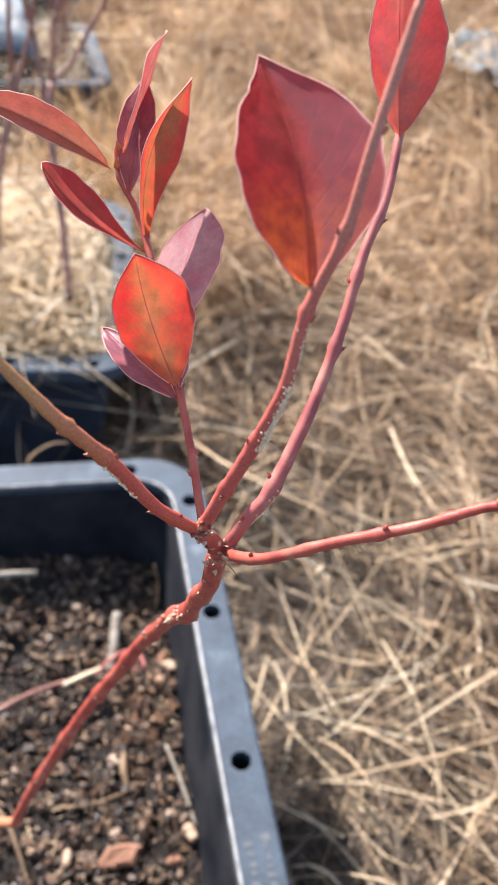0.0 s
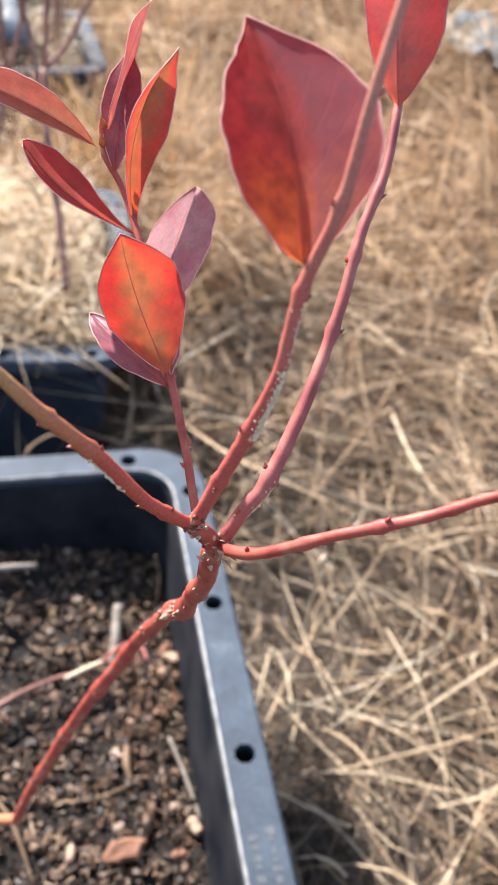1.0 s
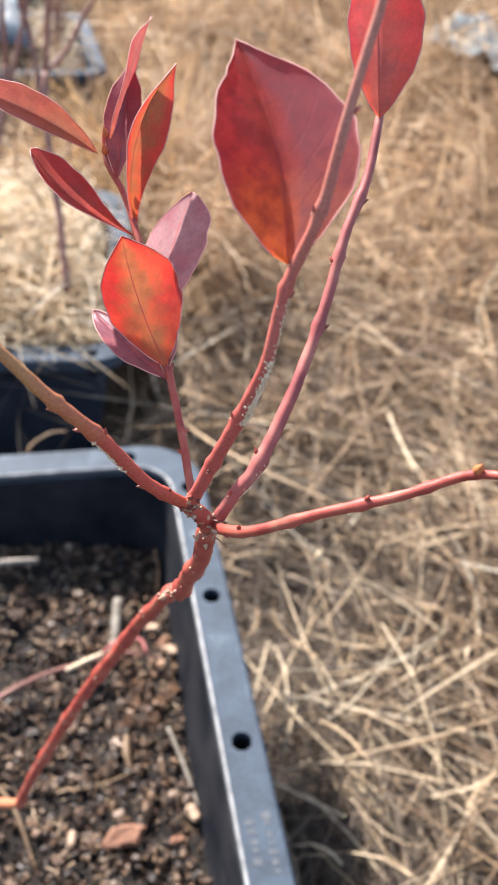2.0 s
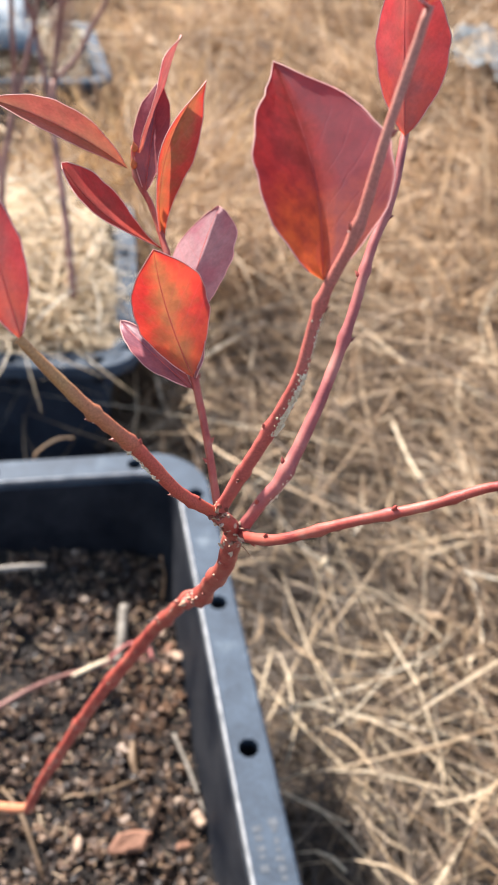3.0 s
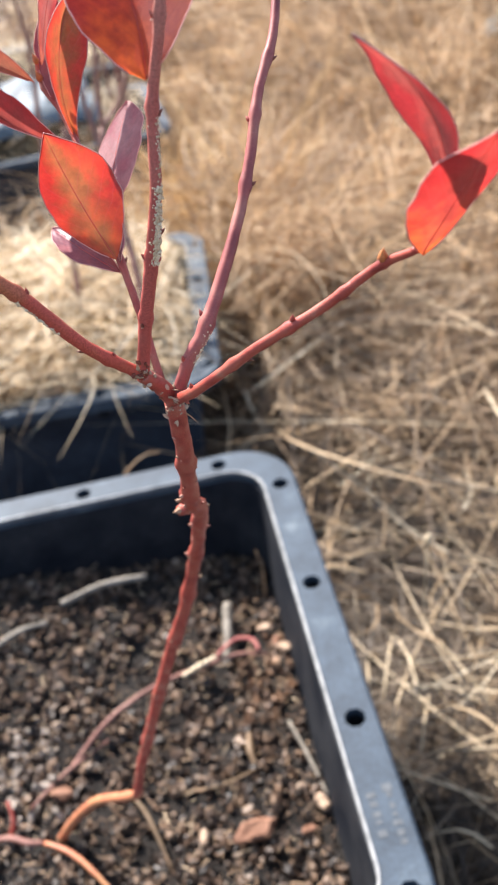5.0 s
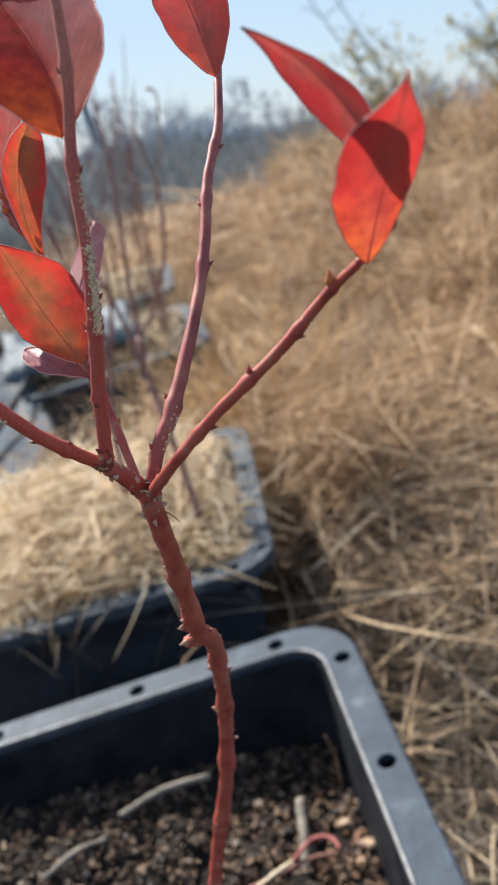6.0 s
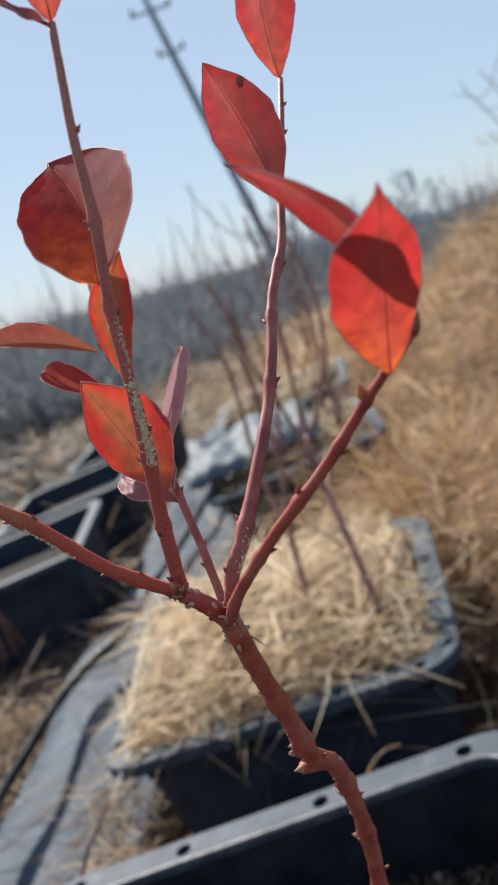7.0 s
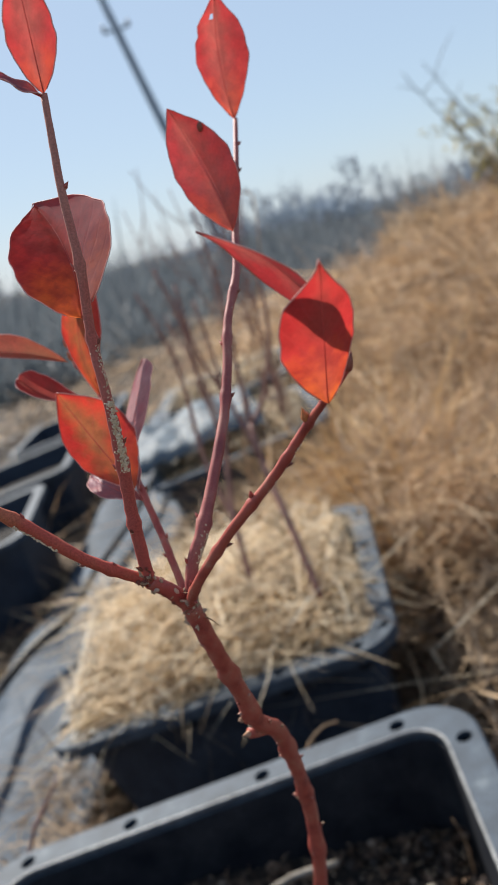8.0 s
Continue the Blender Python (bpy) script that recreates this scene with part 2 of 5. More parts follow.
CHIP = plain("brown_bark_chip", [(0.3, (0.19, 0.085, 0.048)), (0.7, (0.31, 0.155, 0.095))], 100, 0.8, 0.6)
STRAW = straw_material("dry_straw", [(0.0, (0.05, 0.035, 0.023)), (0.35, (0.20, 0.140, 0.092)), (0.7, (0.47, 0.345, 0.225)), (0.92, (0.80, 0.62, 0.42)), (1.0, (0.92, 0.81, 0.62))], 0.36, 6.5)
# old grey straw, darkened further to put the pot's shade into the colour
STRAW_SHADE_GREY = straw_material("shade_darkened_grey_straw", [(0.0, (0.026, 0.021, 0.017)), (0.38, (0.090, 0.071, 0.056)), (0.78, (0.255, 0.203, 0.156)), (0.95, (0.50, 0.41, 0.31)), (1.0, (0.82, 0.69, 0.52))], 0.26, 8.0)
STRAW_GOLD = straw_material("golden_straw", [(0.0, (0.42, 0.29, 0.17)), (0.4, (0.78, 0.60, 0.39)), (0.8, (0.91, 0.76, 0.54)), (1.0, (0.94, 0.86, 0.69))], 0.46)
STRAW_HEAP = straw_material("heaped_straw", [(0.0, (0.18, 0.12, 0.065)), (0.25, (0.56, 0.42, 0.25)), (0.6, (0.86, 0.70, 0.48)), (1.0, (0.96, 0.90, 0.75))], 0.45)
STRAW_BACK = straw_material("pale_brown_grass", [(0.0, (0.22, 0.135, 0.08)), (0.4, (0.62, 0.43, 0.26)), (0.85, (0.85, 0.65, 0.43)), (1.0, (0.92, 0.80, 0.61))], 0.4, 3.0)
STRAW_RUST = straw_material("rusty_grass", [(0.0, (0.10, 0.055, 0.035)), (0.4, (0.34, 0.21, 0.13)), (0.85, (0.62, 0.44, 0.28)), (1.0, (0.82, 0.66, 0.46))], 0.35)
STRAW_PALE = plain("pale_straw", [(0.3, (0.50, 0.38, 0.24)), (0.7, (0.72, 0.58, 0.39))], 90, 0.55, 0.4, 0.0005)
STRAW_BED = plain("packed_straw", [(0.3, (0.20, 0.135, 0.075)), (0.7, (0.62, 0.46, 0.29))], 60, 0.9, 1.0, 0.01)
TUFT = straw_material("golden_tuft", [(0.0, (0.42, 0.24, 0.10)), (0.5, (0.70, 0.45, 0.20)), (1.0, (0.85, 0.64, 0.36))], 0.45)
STRAW_BROWN = straw_material("brown_grass", [(0.0, (0.16, 0.10, 0.06)), (0.4, (0.54, 0.385, 0.24)), (0.85, (0.80, 0.615, 0.41)), (1.0, (0.90, 0.78, 0.60))], 0.32, 4.5)
CRUMB = straw_material("peat_crumbs", [(0.0, (0.012, 0.007, 0.005)), (0.45, (0.034, 0.0195, 0.0125)), (0.78, (0.10, 0.059, 0.036)), (0.96, (0.23, 0.152, 0.10)), (1.0, (0.40, 0.32, 0.25))], 0.0)
SCAR = plain("pale_bud_scar", [(0.3, (0.48, 0.20, 0.14)), (0.7, (0.66, 0.44, 0.35))], 500, 0.7)
CRUMB_RUST = straw_material("rusty_fibre", [(0.0, (0.04, 0.020, 0.011)), (0.6, (0.155, 0.078, 0.040)), (1.0, (0.30, 0.18, 0.105))], 0.0)
EARTH = plain("thatch_earth", [(0.35, (0.026, 0.018, 0.012)), (0.65, (0.13, 0.09, 0.057))], 7, 0.95, 1.0, 0.02)
FILM = plain("grey_plastic_film", [(0.3, (0.026, 0.038, 0.056)), (0.7, (0.078, 0.108, 0.148))], 7, 0.68, 0.15, 0.01, 0.25)
FILM_GREY = plain("milky_plastic_sheet", [(0.3, (0.075, 0.10, 0.125)), (0.7, (0.15, 0.185, 0.215))], 7, 0.6, 0.4, 0.01, 0.3)
FILM_PALE = plain("pale_plastic_sheet", [(0.3, (0.13, 0.17, 0.19)), (0.7, (0.25, 0.29, 0.31))], 6, 0.55, 0.4, 0.01)
WOOD = plain("weathered_pole_wood", [(0.3, (0.10, 0.09, 0.08)), (0.7, (0.20, 0.18, 0.15))], 8, 0.8)
# wood colour with the haze of distance mixed in
POLE_HAZED = plain("haze_tinted_pole_wood", [(0.3, (0.23, 0.28, 0.33)), (0.7, (0.33, 0.385, 0.44))], 8, 0.85, 0.3, 0.001, 0.2)
STEEL = plain("grey_steel", [(0.3, (0.15, 0.15, 0.16)), (0.7, (0.25, 0.25, 0.26))], 8, 0.5)
TWIG = plain("grey_pink_twig", [(0.3, (0.20, 0.080, 0.062)), (0.7, (0.31, 0.155, 0.12))], 60, 0.65)
BRAMBLE = straw_material("dull_brown_bramble", [(0.0, (0.05, 0.048, 0.05)), (0.6, (0.11, 0.095, 0.088)), (1.0, (0.17, 0.14, 0.12))], 0.2)
# painted haze: blue-grey base colour instead of air in between
SCRUB_HAZED = straw_material("haze_tinted_scrub", [(0.0, (0.125, 0.155, 0.18)), (0.6, (0.155, 0.182, 0.208)), (1.0, (0.19, 0.21, 0.23))], 0.45)
# far trees and thicket, paled to paint the haze before them
FAR_HAZED = plain("haze_tinted_far_wood", [(0.3, (0.40, 0.45, 0.51)), (0.7, (0.50, 0.55, 0.60))], 0.4, 0.9, 0.2, 0.1)
SHRUB_LEAF = straw_material("olive_yellow_leaf", [(0.0, (0.16, 0.15, 0.05)), (0.6, (0.40, 0.33, 0.10)), (1.0, (0.62, 0.50, 0.18))], 0.4)


# ---- helpers for shapes ----
THINGS = []
BEDDED = []      # top-level things that stand on the bed's axes


def thing(name, label, category, group="", kind="", bedded=True):
    ob = new(name)
    ob.empty_display_size = 0.02
    tagged(ob, label, category, group, kind)
    THINGS.append(ob)
    if bedded:
        BEDDED.append(ob)
    return ob


def mesh_from(name, verts, faces, mat, smooth=True, uvs=None):
    me = bpy.data.meshes.new(name)
    me.from_pydata([tuple(v) for v in verts], [], [tuple(f) for f in faces])
    if smooth:
        me.polygons.foreach_set("use_smooth", [True] * len(me.polygons))
    if uvs is not None:
        layer = me.uv_layers.new(name="UVMap")
        idx = np.zeros(len(me.loops), dtype=np.int32)
        me.loops.foreach_get("vertex_index", idx)
        layer.data.foreach_set("uv", np.asarray(uvs, dtype=np.float32)[idx].ravel())
    me.materials.append(mat)
    me.update()
    return me


def part(name, me, parent, label=""):
    ob = new(name, me)
    ob.parent = parent
    if label:
        tagged(ob, label)
    return ob


def solid(name, me, label, category, group="", kind="", bedded=True):
    ob = new(name, me)
    tagged(ob, label, category, group, kind)
    if bedded:
        BEDDED.append(ob)
    return ob


def spline(points, n):
    """A smooth line through points, n pieces to each span (Catmull-Rom)."""
    p = [np.array(q, float) for q in points]
    p = [2 * p[0] - p[1]] + p + [2 * p[-1] - p[-2]]
    out = []
    for i in range(1, len(p) - 2):
        for k in range(n):
            t = k / n
            out.append(0.5 * (2 * p[i] + (p[i + 1] - p[i - 1]) * t + (2 * p[i - 1] - 5 * p[i] + 4 * p[i + 1] - p[i + 2]) * t * t
                              + (3 * p[i] - p[i - 1] - 3 * p[i + 1] + p[i + 2]) * t ** 3))
    out.append(p[-2])
    return np.array(out)


def tube_arrays(line, radii, sides=10, rough=0.0, seed=1, caps=True):
    """Verts and faces of a tube along a line; rough: share of the radius by which it is uneven."""
    g = np.random.default_rng(seed)
    n = len(line)
    tang = np.gradient(line, axis=0)
    tang /= np.linalg.norm(tang, axis=1)[:, None] + 1e-12
    ref = np.array([0.3, 0.2, 1.0]) if abs(tang[0][2]) < 0.8 else np.array([1.0, 0.2, 0.1])
    verts, side = [], None
    for i in range(n):
        a = ref if side is None else side
        s = a - tang[i] * (a @ tang[i])
        s /= np.linalg.norm(s)
        side = s
        b = np.cross(tang[i], s)
        for k in range(sides):
            w = 2 * math.pi * k / sides
            verts.append(line[i] + (s * math.cos(w) + b * math.sin(w)) * radii[i] * (1 + rough * g.normal()))
    faces = [(i * sides + k, i * sides + (k + 1) % sides, (i + 1) * sides + (k + 1) % sides, (i + 1) * sides + k) for i in range(n - 1) for k in range(sides)]
    if caps:
        faces += [tuple(range(sides))[::-1], tuple((n - 1) * sides + k for k in range(sides))]
    return verts, faces


LINES = {}


def tube(name, points, radii, mat, parent, label="", n=8, sides=10, rough=0.04, nodes=(), seed=1):
    """A tapered, knotty shoot. nodes: places along it (0 to 1) where it swells."""
    line = spline(points, n)
    s = np.linspace(0, 1, len(line))
    r = np.interp(s, np.linspace(0, 1, len(radii)), radii)
    for q in nodes:
        r = r * (1 + 0.30 * np.exp(-((s - q) / 0.010) ** 2))
    v, f = tube_arrays(line, r, sides, rough, seed)
    LINES[label or name] = (line, r)
    return part(name, mesh_from(name, v, f, mat), parent, label)


def merge(parts):
    verts, faces = [], []
    for v, f in parts:
        o = len(verts)
        verts += list(v)
        faces += [tuple(i + o for i in q) for q in f]
    return verts, faces


def blob(center, size, seed, stretch=(1, 1, 1), rings=4, seg=6, rough=(0.62, 1.3), turn=None):
    """A small lumpy body."""
    g = np.random.default_rng(seed)
    v, f = [], []
    rot = np.array(Euler(tuple(g.uniform(0, 6.28, 3)) if turn is None else (0.1, 0.12, turn)).to_matrix())
    for i in range(1, rings):
        a = math.pi * i / rings
        for k in range(seg):
            w = 2 * math.pi * k / seg
            p = np.array([math.sin(a) * math.cos(w) * stretch[0], math.sin(a) * math.sin(w) * stretch[1], math.cos(a) * stretch[2]])
            v.append(np.array(center) + rot @ p * size * g.uniform(*rough))
    top, bot = len(v), len(v) + 1
    v += [np.array(center) + rot @ np.array([0, 0, stretch[2]]) * size, np.array(center) - rot @ np.array([0, 0, stretch[2]]) * size]
    m = rings - 1
    for i in range(m - 1):
        for k in range(seg):
            f.append((i * seg + k, (i + 1) * seg + k, (i + 1) * seg + (k + 1) % seg, i * seg + (k + 1) % seg))
    for k in range(seg):
        f.append((top, k, (k + 1) % seg))
        f.append((bot, (m - 1) * seg + (k + 1) % seg, (m - 1) * seg + k))
    return v, f


def blades(name, base, direction, length, width, bend, mat, lift=None, seed=3, segs=4):
    """Many dry blades as folded ribbons in one mesh. base: n x 3, direction: n x 3 unit, bend: n x 3 drift of the tip."""
    g = np.random.default_rng(seed)
    n = len(base)
    d = direction / (np.linalg.norm(direction, axis=1)[:, None] + 1e-9)
    up = g.normal(size=(n, 3)) * 0.4 + np.array([0, 0, 1.0])
    side = np.cross(d, up)
    side /= np.linalg.norm(side, axis=1)[:, None] + 1e-9
    nor = np.cross(side, d)
    s = np.linspace(0, 1, segs + 1)
    prof = np.array([0.75, 1.0, 0.9, 0.65, 0.12]) if segs == 4 else np.interp(s, [0, 0.3, 1], [0.8, 1.0, 0.15])
    cen = base[:, None, :] + d[:, None, :] * (length[:, None] * s)[:, :, None] + bend[:, None, :] * (s ** 2)[None, :, None] * length[:, None, None]
    wid = side[:, None, :] * (width[:, None] * prof)[:, :, None] * 0.5
    fold = nor[:, None, :] * (width[:, None] * prof)[:, :, None] * 0.3
    v = np.stack([cen - wid + fold, cen, cen + wid + fold], axis=2)      # n, s, 3, xyz
    verts = v.reshape(-1, 3)
    k = 3 * (segs + 1)
    quad = []
    for i in range(segs):
        for j in range(2):
            quad.append((i * 3 + j, i * 3 + j + 1, (i + 1) * 3 + j + 1, (i + 1) * 3 + j))
    quad = np.array(quad)
    faces = (np.arange(n)[:, None, None] * k + quad[None]).reshape(-1, 4)
    me = bpy.data.meshes.new(name)
    me.vertices.add(len(verts))
    me.vertices.foreach_set("co", verts.astype(np.float32).ravel())
    me.loops.add(faces.size)
    me.loops.foreach_set("vertex_index", faces.astype(np.int32).ravel())
    me.polygons.add(len(faces))
    me.polygons.foreach_set("loop_start", np.arange(0, faces.size, 4, dtype=np.int32))
    me.polygons.foreach_set("loop_total", np.full(len(faces), 4, dtype=np.int32))
    me.materials.append(mat)
    me.update()
    me.validate()
    return me


def terrain(x, y):
    """Height of the ground on the bed's axes: level by the pots, then falling in with the true level far off."""
    r = np.sqrt(x * x + y * y)
    far = np.clip((r - 3.0) / 10.0, 0, 1)
    bumps = 0.03 * np.sin(2.1 * x + 0.6) * np.cos(1.7 * y) + 0.018 * np.sin(5.3 * x + 1.1 * y) + 0.012 * np.cos(7.9 * y - 2.0 * x)
    near = np.clip((np.abs(x + 0.12) - 0.3) / 0.5, 0, 1)
    rise = 0.10 * np.clip((x - 0.6) / 2.0, 0, 1)
    world_level = -(0.1487 * x + 0.0369 * y) / 0.988
    return bumps * (0.3 + 0.7 * near) + rise * (1 - far) + far * far * (3 - 2 * far) * (world_level + 0.1)


# ---- ground ----
def ground():
    rad = np.concatenate([np.linspace(0.0, 3.0, 46), np.geomspace(3.2, 900.0, 60)])
    ang = np.linspace(0, 2 * math.pi, 120, endpoint=False)
    v, f = [], []
    for r in rad:
        x, y = r * np.cos(ang), r * np.sin(ang) + 0.6
        z = terrain(x, y)
        v += list(np.stack([x, y, z], 1))
    k = len(ang)
    for i in range(len(rad) - 1):
        for j in range(k):
            f.append((i * k + j, i * k + (j + 1) % k, (i + 1) * k + (j + 1) % k, (i + 1) * k + j))
    solid("ground", mesh_from("ground", v, f, EARTH), "brown earth and thatch of a dry grass field", "ground", kind="structure")


ground()
POTS = [(-0.127, 0.198, 0.0, 0.02), (-0.144, 0.94, -4.0, -0.05), (-0.125, 2.04, 3.0, -0.07), (-0.15, 2.80, -2.0, -0.07)]     # middle x, y, turn, foot


def outside_pots(p, margin=0.0):
    keep = np.ones(len(p), bool)
    for cx, cy, _, _ in POTS:
        keep &= ~((np.abs(p[:, 0] - cx) < 0.245 + margin) & (np.abs(p[:, 1] - cy) < 0.245 + margin))
    return keep


def lying_straw(name, x0, x1, y0, y1, n, length, width, height, seed, mat, label, tilt=0.25, power=1.6, lift=0.0):
    g = np.random.default_rng(seed)
    x = g.uniform(x0, x1, n)
    y = y0 + (y1 - y0) * g.uniform(0, 1, n) ** power
    p = np.stack([x, y, terrain(x, y) + lift + g.uniform(0, 1, n) ** 1.5 * height], 1)
    a = g.uniform(0, 2 * math.pi, n)
    L = g.uniform(*length, n) * (1 + 0.12 * np.maximum(y, 0))
    d = np.stack([np.cos(a), np.sin(a), g.normal(0.05, tilt, n)], 1)
    keep = outside_pots(p, 0.0) & outside_pots(p + d * L[:, None], 0.0) & outside_pots(p + d * L[:, None] * 0.5, 0.0)
    bend = np.stack([g.normal(0, 0.38, n), g.normal(0, 0.38, n), g.normal(-0.1, 0.18, n)], 1)
    W = g.uniform(*width, n) * (1 + 0.25 * np.maximum(y, 0))
    me = blades(name, p[keep], d[keep], L[keep], W[keep], bend[keep], mat, seed=seed)
    solid(name, me, label, "dry grass", kind="stuff")


lying_straw("dry_straw", 0.10, 0.46, -0.35, 0.78, 4200, (0.04, 0.20), (0.0005, 0.0017), 0.03, 20, STRAW_SHADE_GREY, "matted old greyish straw on the ground beside the pot, darkened to paint its shade", power=1.0)
lying_straw("dry_straw", 0.12, 0.46, -0.35, 0.78, 3000, (0.05, 0.22), (0.0006, 0.0019), 0.06, 19, STRAW_SHADE_GREY, "loose greyish straw on top of the old mat, shade painted into its colour", tilt=0.16, power=1.0, lift=0.015)
lying_straw("dry_straw", 0.36, 1.5, -0.35, 1.5, 15000, (0.06, 0.28), (0.0008, 0.0030), 0.13, 21, STRAW, "matted pale dry straw on the ground further from the pots", power=1.0)
lying_straw("dry_straw", 0.10, 0.40, 0.7, 1.5, 5000, (0.06, 0.26), (0.0008, 0.0030), 0.13, 27, STRAW, "matted pale dry straw beside the straw-filled pot", power=1.0)
lying_straw("dry_straw", -0.3, 2.6, 1.15, 5.5, 14000, (0.10, 0.30), (0.002, 0.005), 0.16, 22, STRAW_BACK, "matted brown dry grass behind the pots")
lying_straw("dry_straw", -2.6, -0.3, 1.3, 5.5, 3500, (0.08, 0.26), (0.002, 0.004), 0.05, 26, STRAW_BROWN, "thin dry grass between the pots of the bed")
lying_straw("dry_straw", -1.7, -0.72, -0.4, 1.4, 4000, (0.08, 0.26), (0.0015, 0.004), 0.08, 23, STRAW, "dry straw scattered on the ground by the pots", power=1.0)
lying_straw("dry_straw", -0.45, 0.16, 0.44, 0.72, 1600, (0.05, 0.2), (0.0015, 0.004), 0.1, 24, STRAW, "dry straw fallen between the two black pots", power=1.0)

lying_straw("straw_stalks", 0.30, 1.3, -0.3, 1.8, 420, (0.10, 0.32), (0.0018, 0.0048), 0.15, 25, STRAW_GOLD, "broad pale grass stalks lying on the mat", tilt=0.12, power=1.0)
lying_straw("straw_stalks", 0.24, 0.62, -0.15, 0.36, 200, (0.08, 0.22), (0.0014, 0.0034), 0.08, 28, STRAW_GOLD, "golden grass stalks lying on the greyish mat", tilt=0.12, power=1.0)
lying_straw("dry_straw", 0.13, 0.34, 0.98, 1.45, 3400, (0.06, 0.20), (0.0008, 0.0026), 0.27, 29, STRAW_BACK, "brown grass leaning on the straw-filled pot", tilt=0.5, power=1.0)
lying_straw("dry_straw", -0.53, -0.385, 0.50, 0.97, 2600, (0.04, 0.12), (0.0010, 0.0028), 0.10, 30, STRAW, "golden straw lying between the film and the pot", power=1.0)
lying_straw("straw_stalks", 0.14, 0.48, -0.15, 0.62, 240, (0.06, 0.18), (0.0010, 0.0026), 0.05, 36, STRAW_GOLD, "thin golden stalks sticking out of the greyish mat", tilt=0.4, power=1.0, lift=0.06)


def standing_grass(name, n_tufts, x0, x1, y0, y1, per, length, width, spread, seed, mat, label):
    g = np.random.default_rng(seed)
    tx, ty = g.uniform(x0, x1, n_tufts), g.uniform(y0, y1, n_tufts)
    x = np.repeat(tx, per) + g.normal(0, 0.05, n_tufts * per)
    y = np.repeat(ty, per) + g.normal(0, 0.05, n_tufts * per)
    n = len(x)
    p = np.stack([x, y, terrain(x, y) - 0.01], 1)
    a = g.uniform(0, 2 * math.pi, n)
    lean = np.abs(g.normal(0, spread, n))
    d = np.stack([np.cos(a) * lean, np.sin(a) * lean, np.ones(n)], 1)
    d += np.array([-0.15, 0.0, 0.04])
    L = g.uniform(*length, n) * np.repeat(g.uniform(0.5, 1.3, n_tufts), per)
    bend = np.stack([np.cos(a) * 0.5, np.sin(a) * 0.5, np.full(n, -0.45)], 1) * g.uniform(0.1, 1.2, n)[:, None]
    W = g.uniform(*width, n)
    me = blades(name, p, d, L, W, bend, mat, seed=seed)
    solid(name, me, label, "dry grass", kind="stuff")


standing_grass("tall_dry_grass", 190, 0.75, 4.2, 1.0, 5.0, 55, (0.22, 0.55), (0.002, 0.005), 0.35, 31, STRAW_BROWN, "tall tangled brown grass on the rising bank")
standing_grass("tall_dry_grass", 120, -0.1, 1.3, 1.6, 5.0, 45, (0.14, 0.32), (0.002, 0.005), 0.4, 32, STRAW_BROWN, "knee-high brown dry grass behind the pots")
standing_grass("tall_dry_grass", 200, 1.6, 9.0, 4.6, 11.0, 40, (0.25, 0.6), (0.006, 0.014), 0.4, 33, STRAW_BROWN, "dry grass of the field further off")

standing_grass("tall_dry_grass", 46, 0.10, 0.7, 1.0, 3.0, 60, (0.2, 0.42), (0.0015, 0.004), 0.6, 34, STRAW_BACK, "brown grass leaning over the far pots")
standing_grass("tall_dry_grass", 16, -0.05, 0.32, 1.30, 1.72, 60, (0.22, 0.42), (0.0015, 0.0038), 0.45, 37, STRAW_RUST, "reddish-brown grass close behind the straw-filled pot")
standing_grass("tall_dry_grass", 7, 0.12, 0.26, 1.14, 1.45, 70, (0.25, 0.5), (0.0015, 0.0035), 0.3, 35, TUFT, "orange-gold tuft of dry grass behind the straw-filled pot")


# ---- pots ----
def rounded_square(half, radius, seg=8):
    pts = []
    for cx, cy, a0 in ((1, 1, 0), (-1, 1, 90), (-1, -1, 180), (1, -1, 270)):
        for k in range(seg + 1):
            a = radians(a0 + 90 * k / seg)
            pts.append(((half - radius) * cx + radius * math.cos(a), (half - radius) * cy + radius * math.sin(a)))
    return pts


def rings(prof, closed=True):
    """A body from rounded-square rings (half width, height, corner radius)."""
    v, f = [], []
    for h, z, r in prof:
        v += [(x, y, z) for x, y in rounded_square(h, r)]
    k = len(v) // len(prof)
    for i in range(len(prof) if closed else len(prof) - 1):
        o = (i + 1) % len(prof)
        for j in range(k):
            f.append((i * k + j, i * k + (j + 1) % k, o * k + (j + 1) % k, o * k + j))
    return v, f, k


HOLES = [(0.2275, y) for y in (-0.1975, -0.078, 0.052, 0.180)] + [(-0.2275, y) for y in (-0.180, -0.052, 0.078, 0.1975)] \
    + [(x, 0.2265) for x in (0.1765, 0.0455, -0.0855, -0.19)] + [(x, -0.2265) for x in (-0.1765, -0.0455, 0.0855, 0.19)]
POT_H, POT_HALF, POT_IN = 0.28, 0.243, 0.212


def wall_mesh(mat):
    prof = [(POT_IN - 0.022, 0.004, 0.045), (POT_IN - 0.012, POT_H * 0.5, 0.043), (POT_IN + 0.002, POT_H - 0.009, 0.038), (POT_IN - 0.001, POT_H - 0.009, 0.035),
            (POT_IN - 0.014, POT_H * 0.5, 0.036), (POT_IN - 0.025, 0.008, 0.04)]
    v, f, k = rings(prof, False)
    f += [tuple(range(k))[::-1], tuple((len(prof) - 1) * k + j for j in range(k))]
    return mesh_from("wall", v, f, mat, smooth=False)


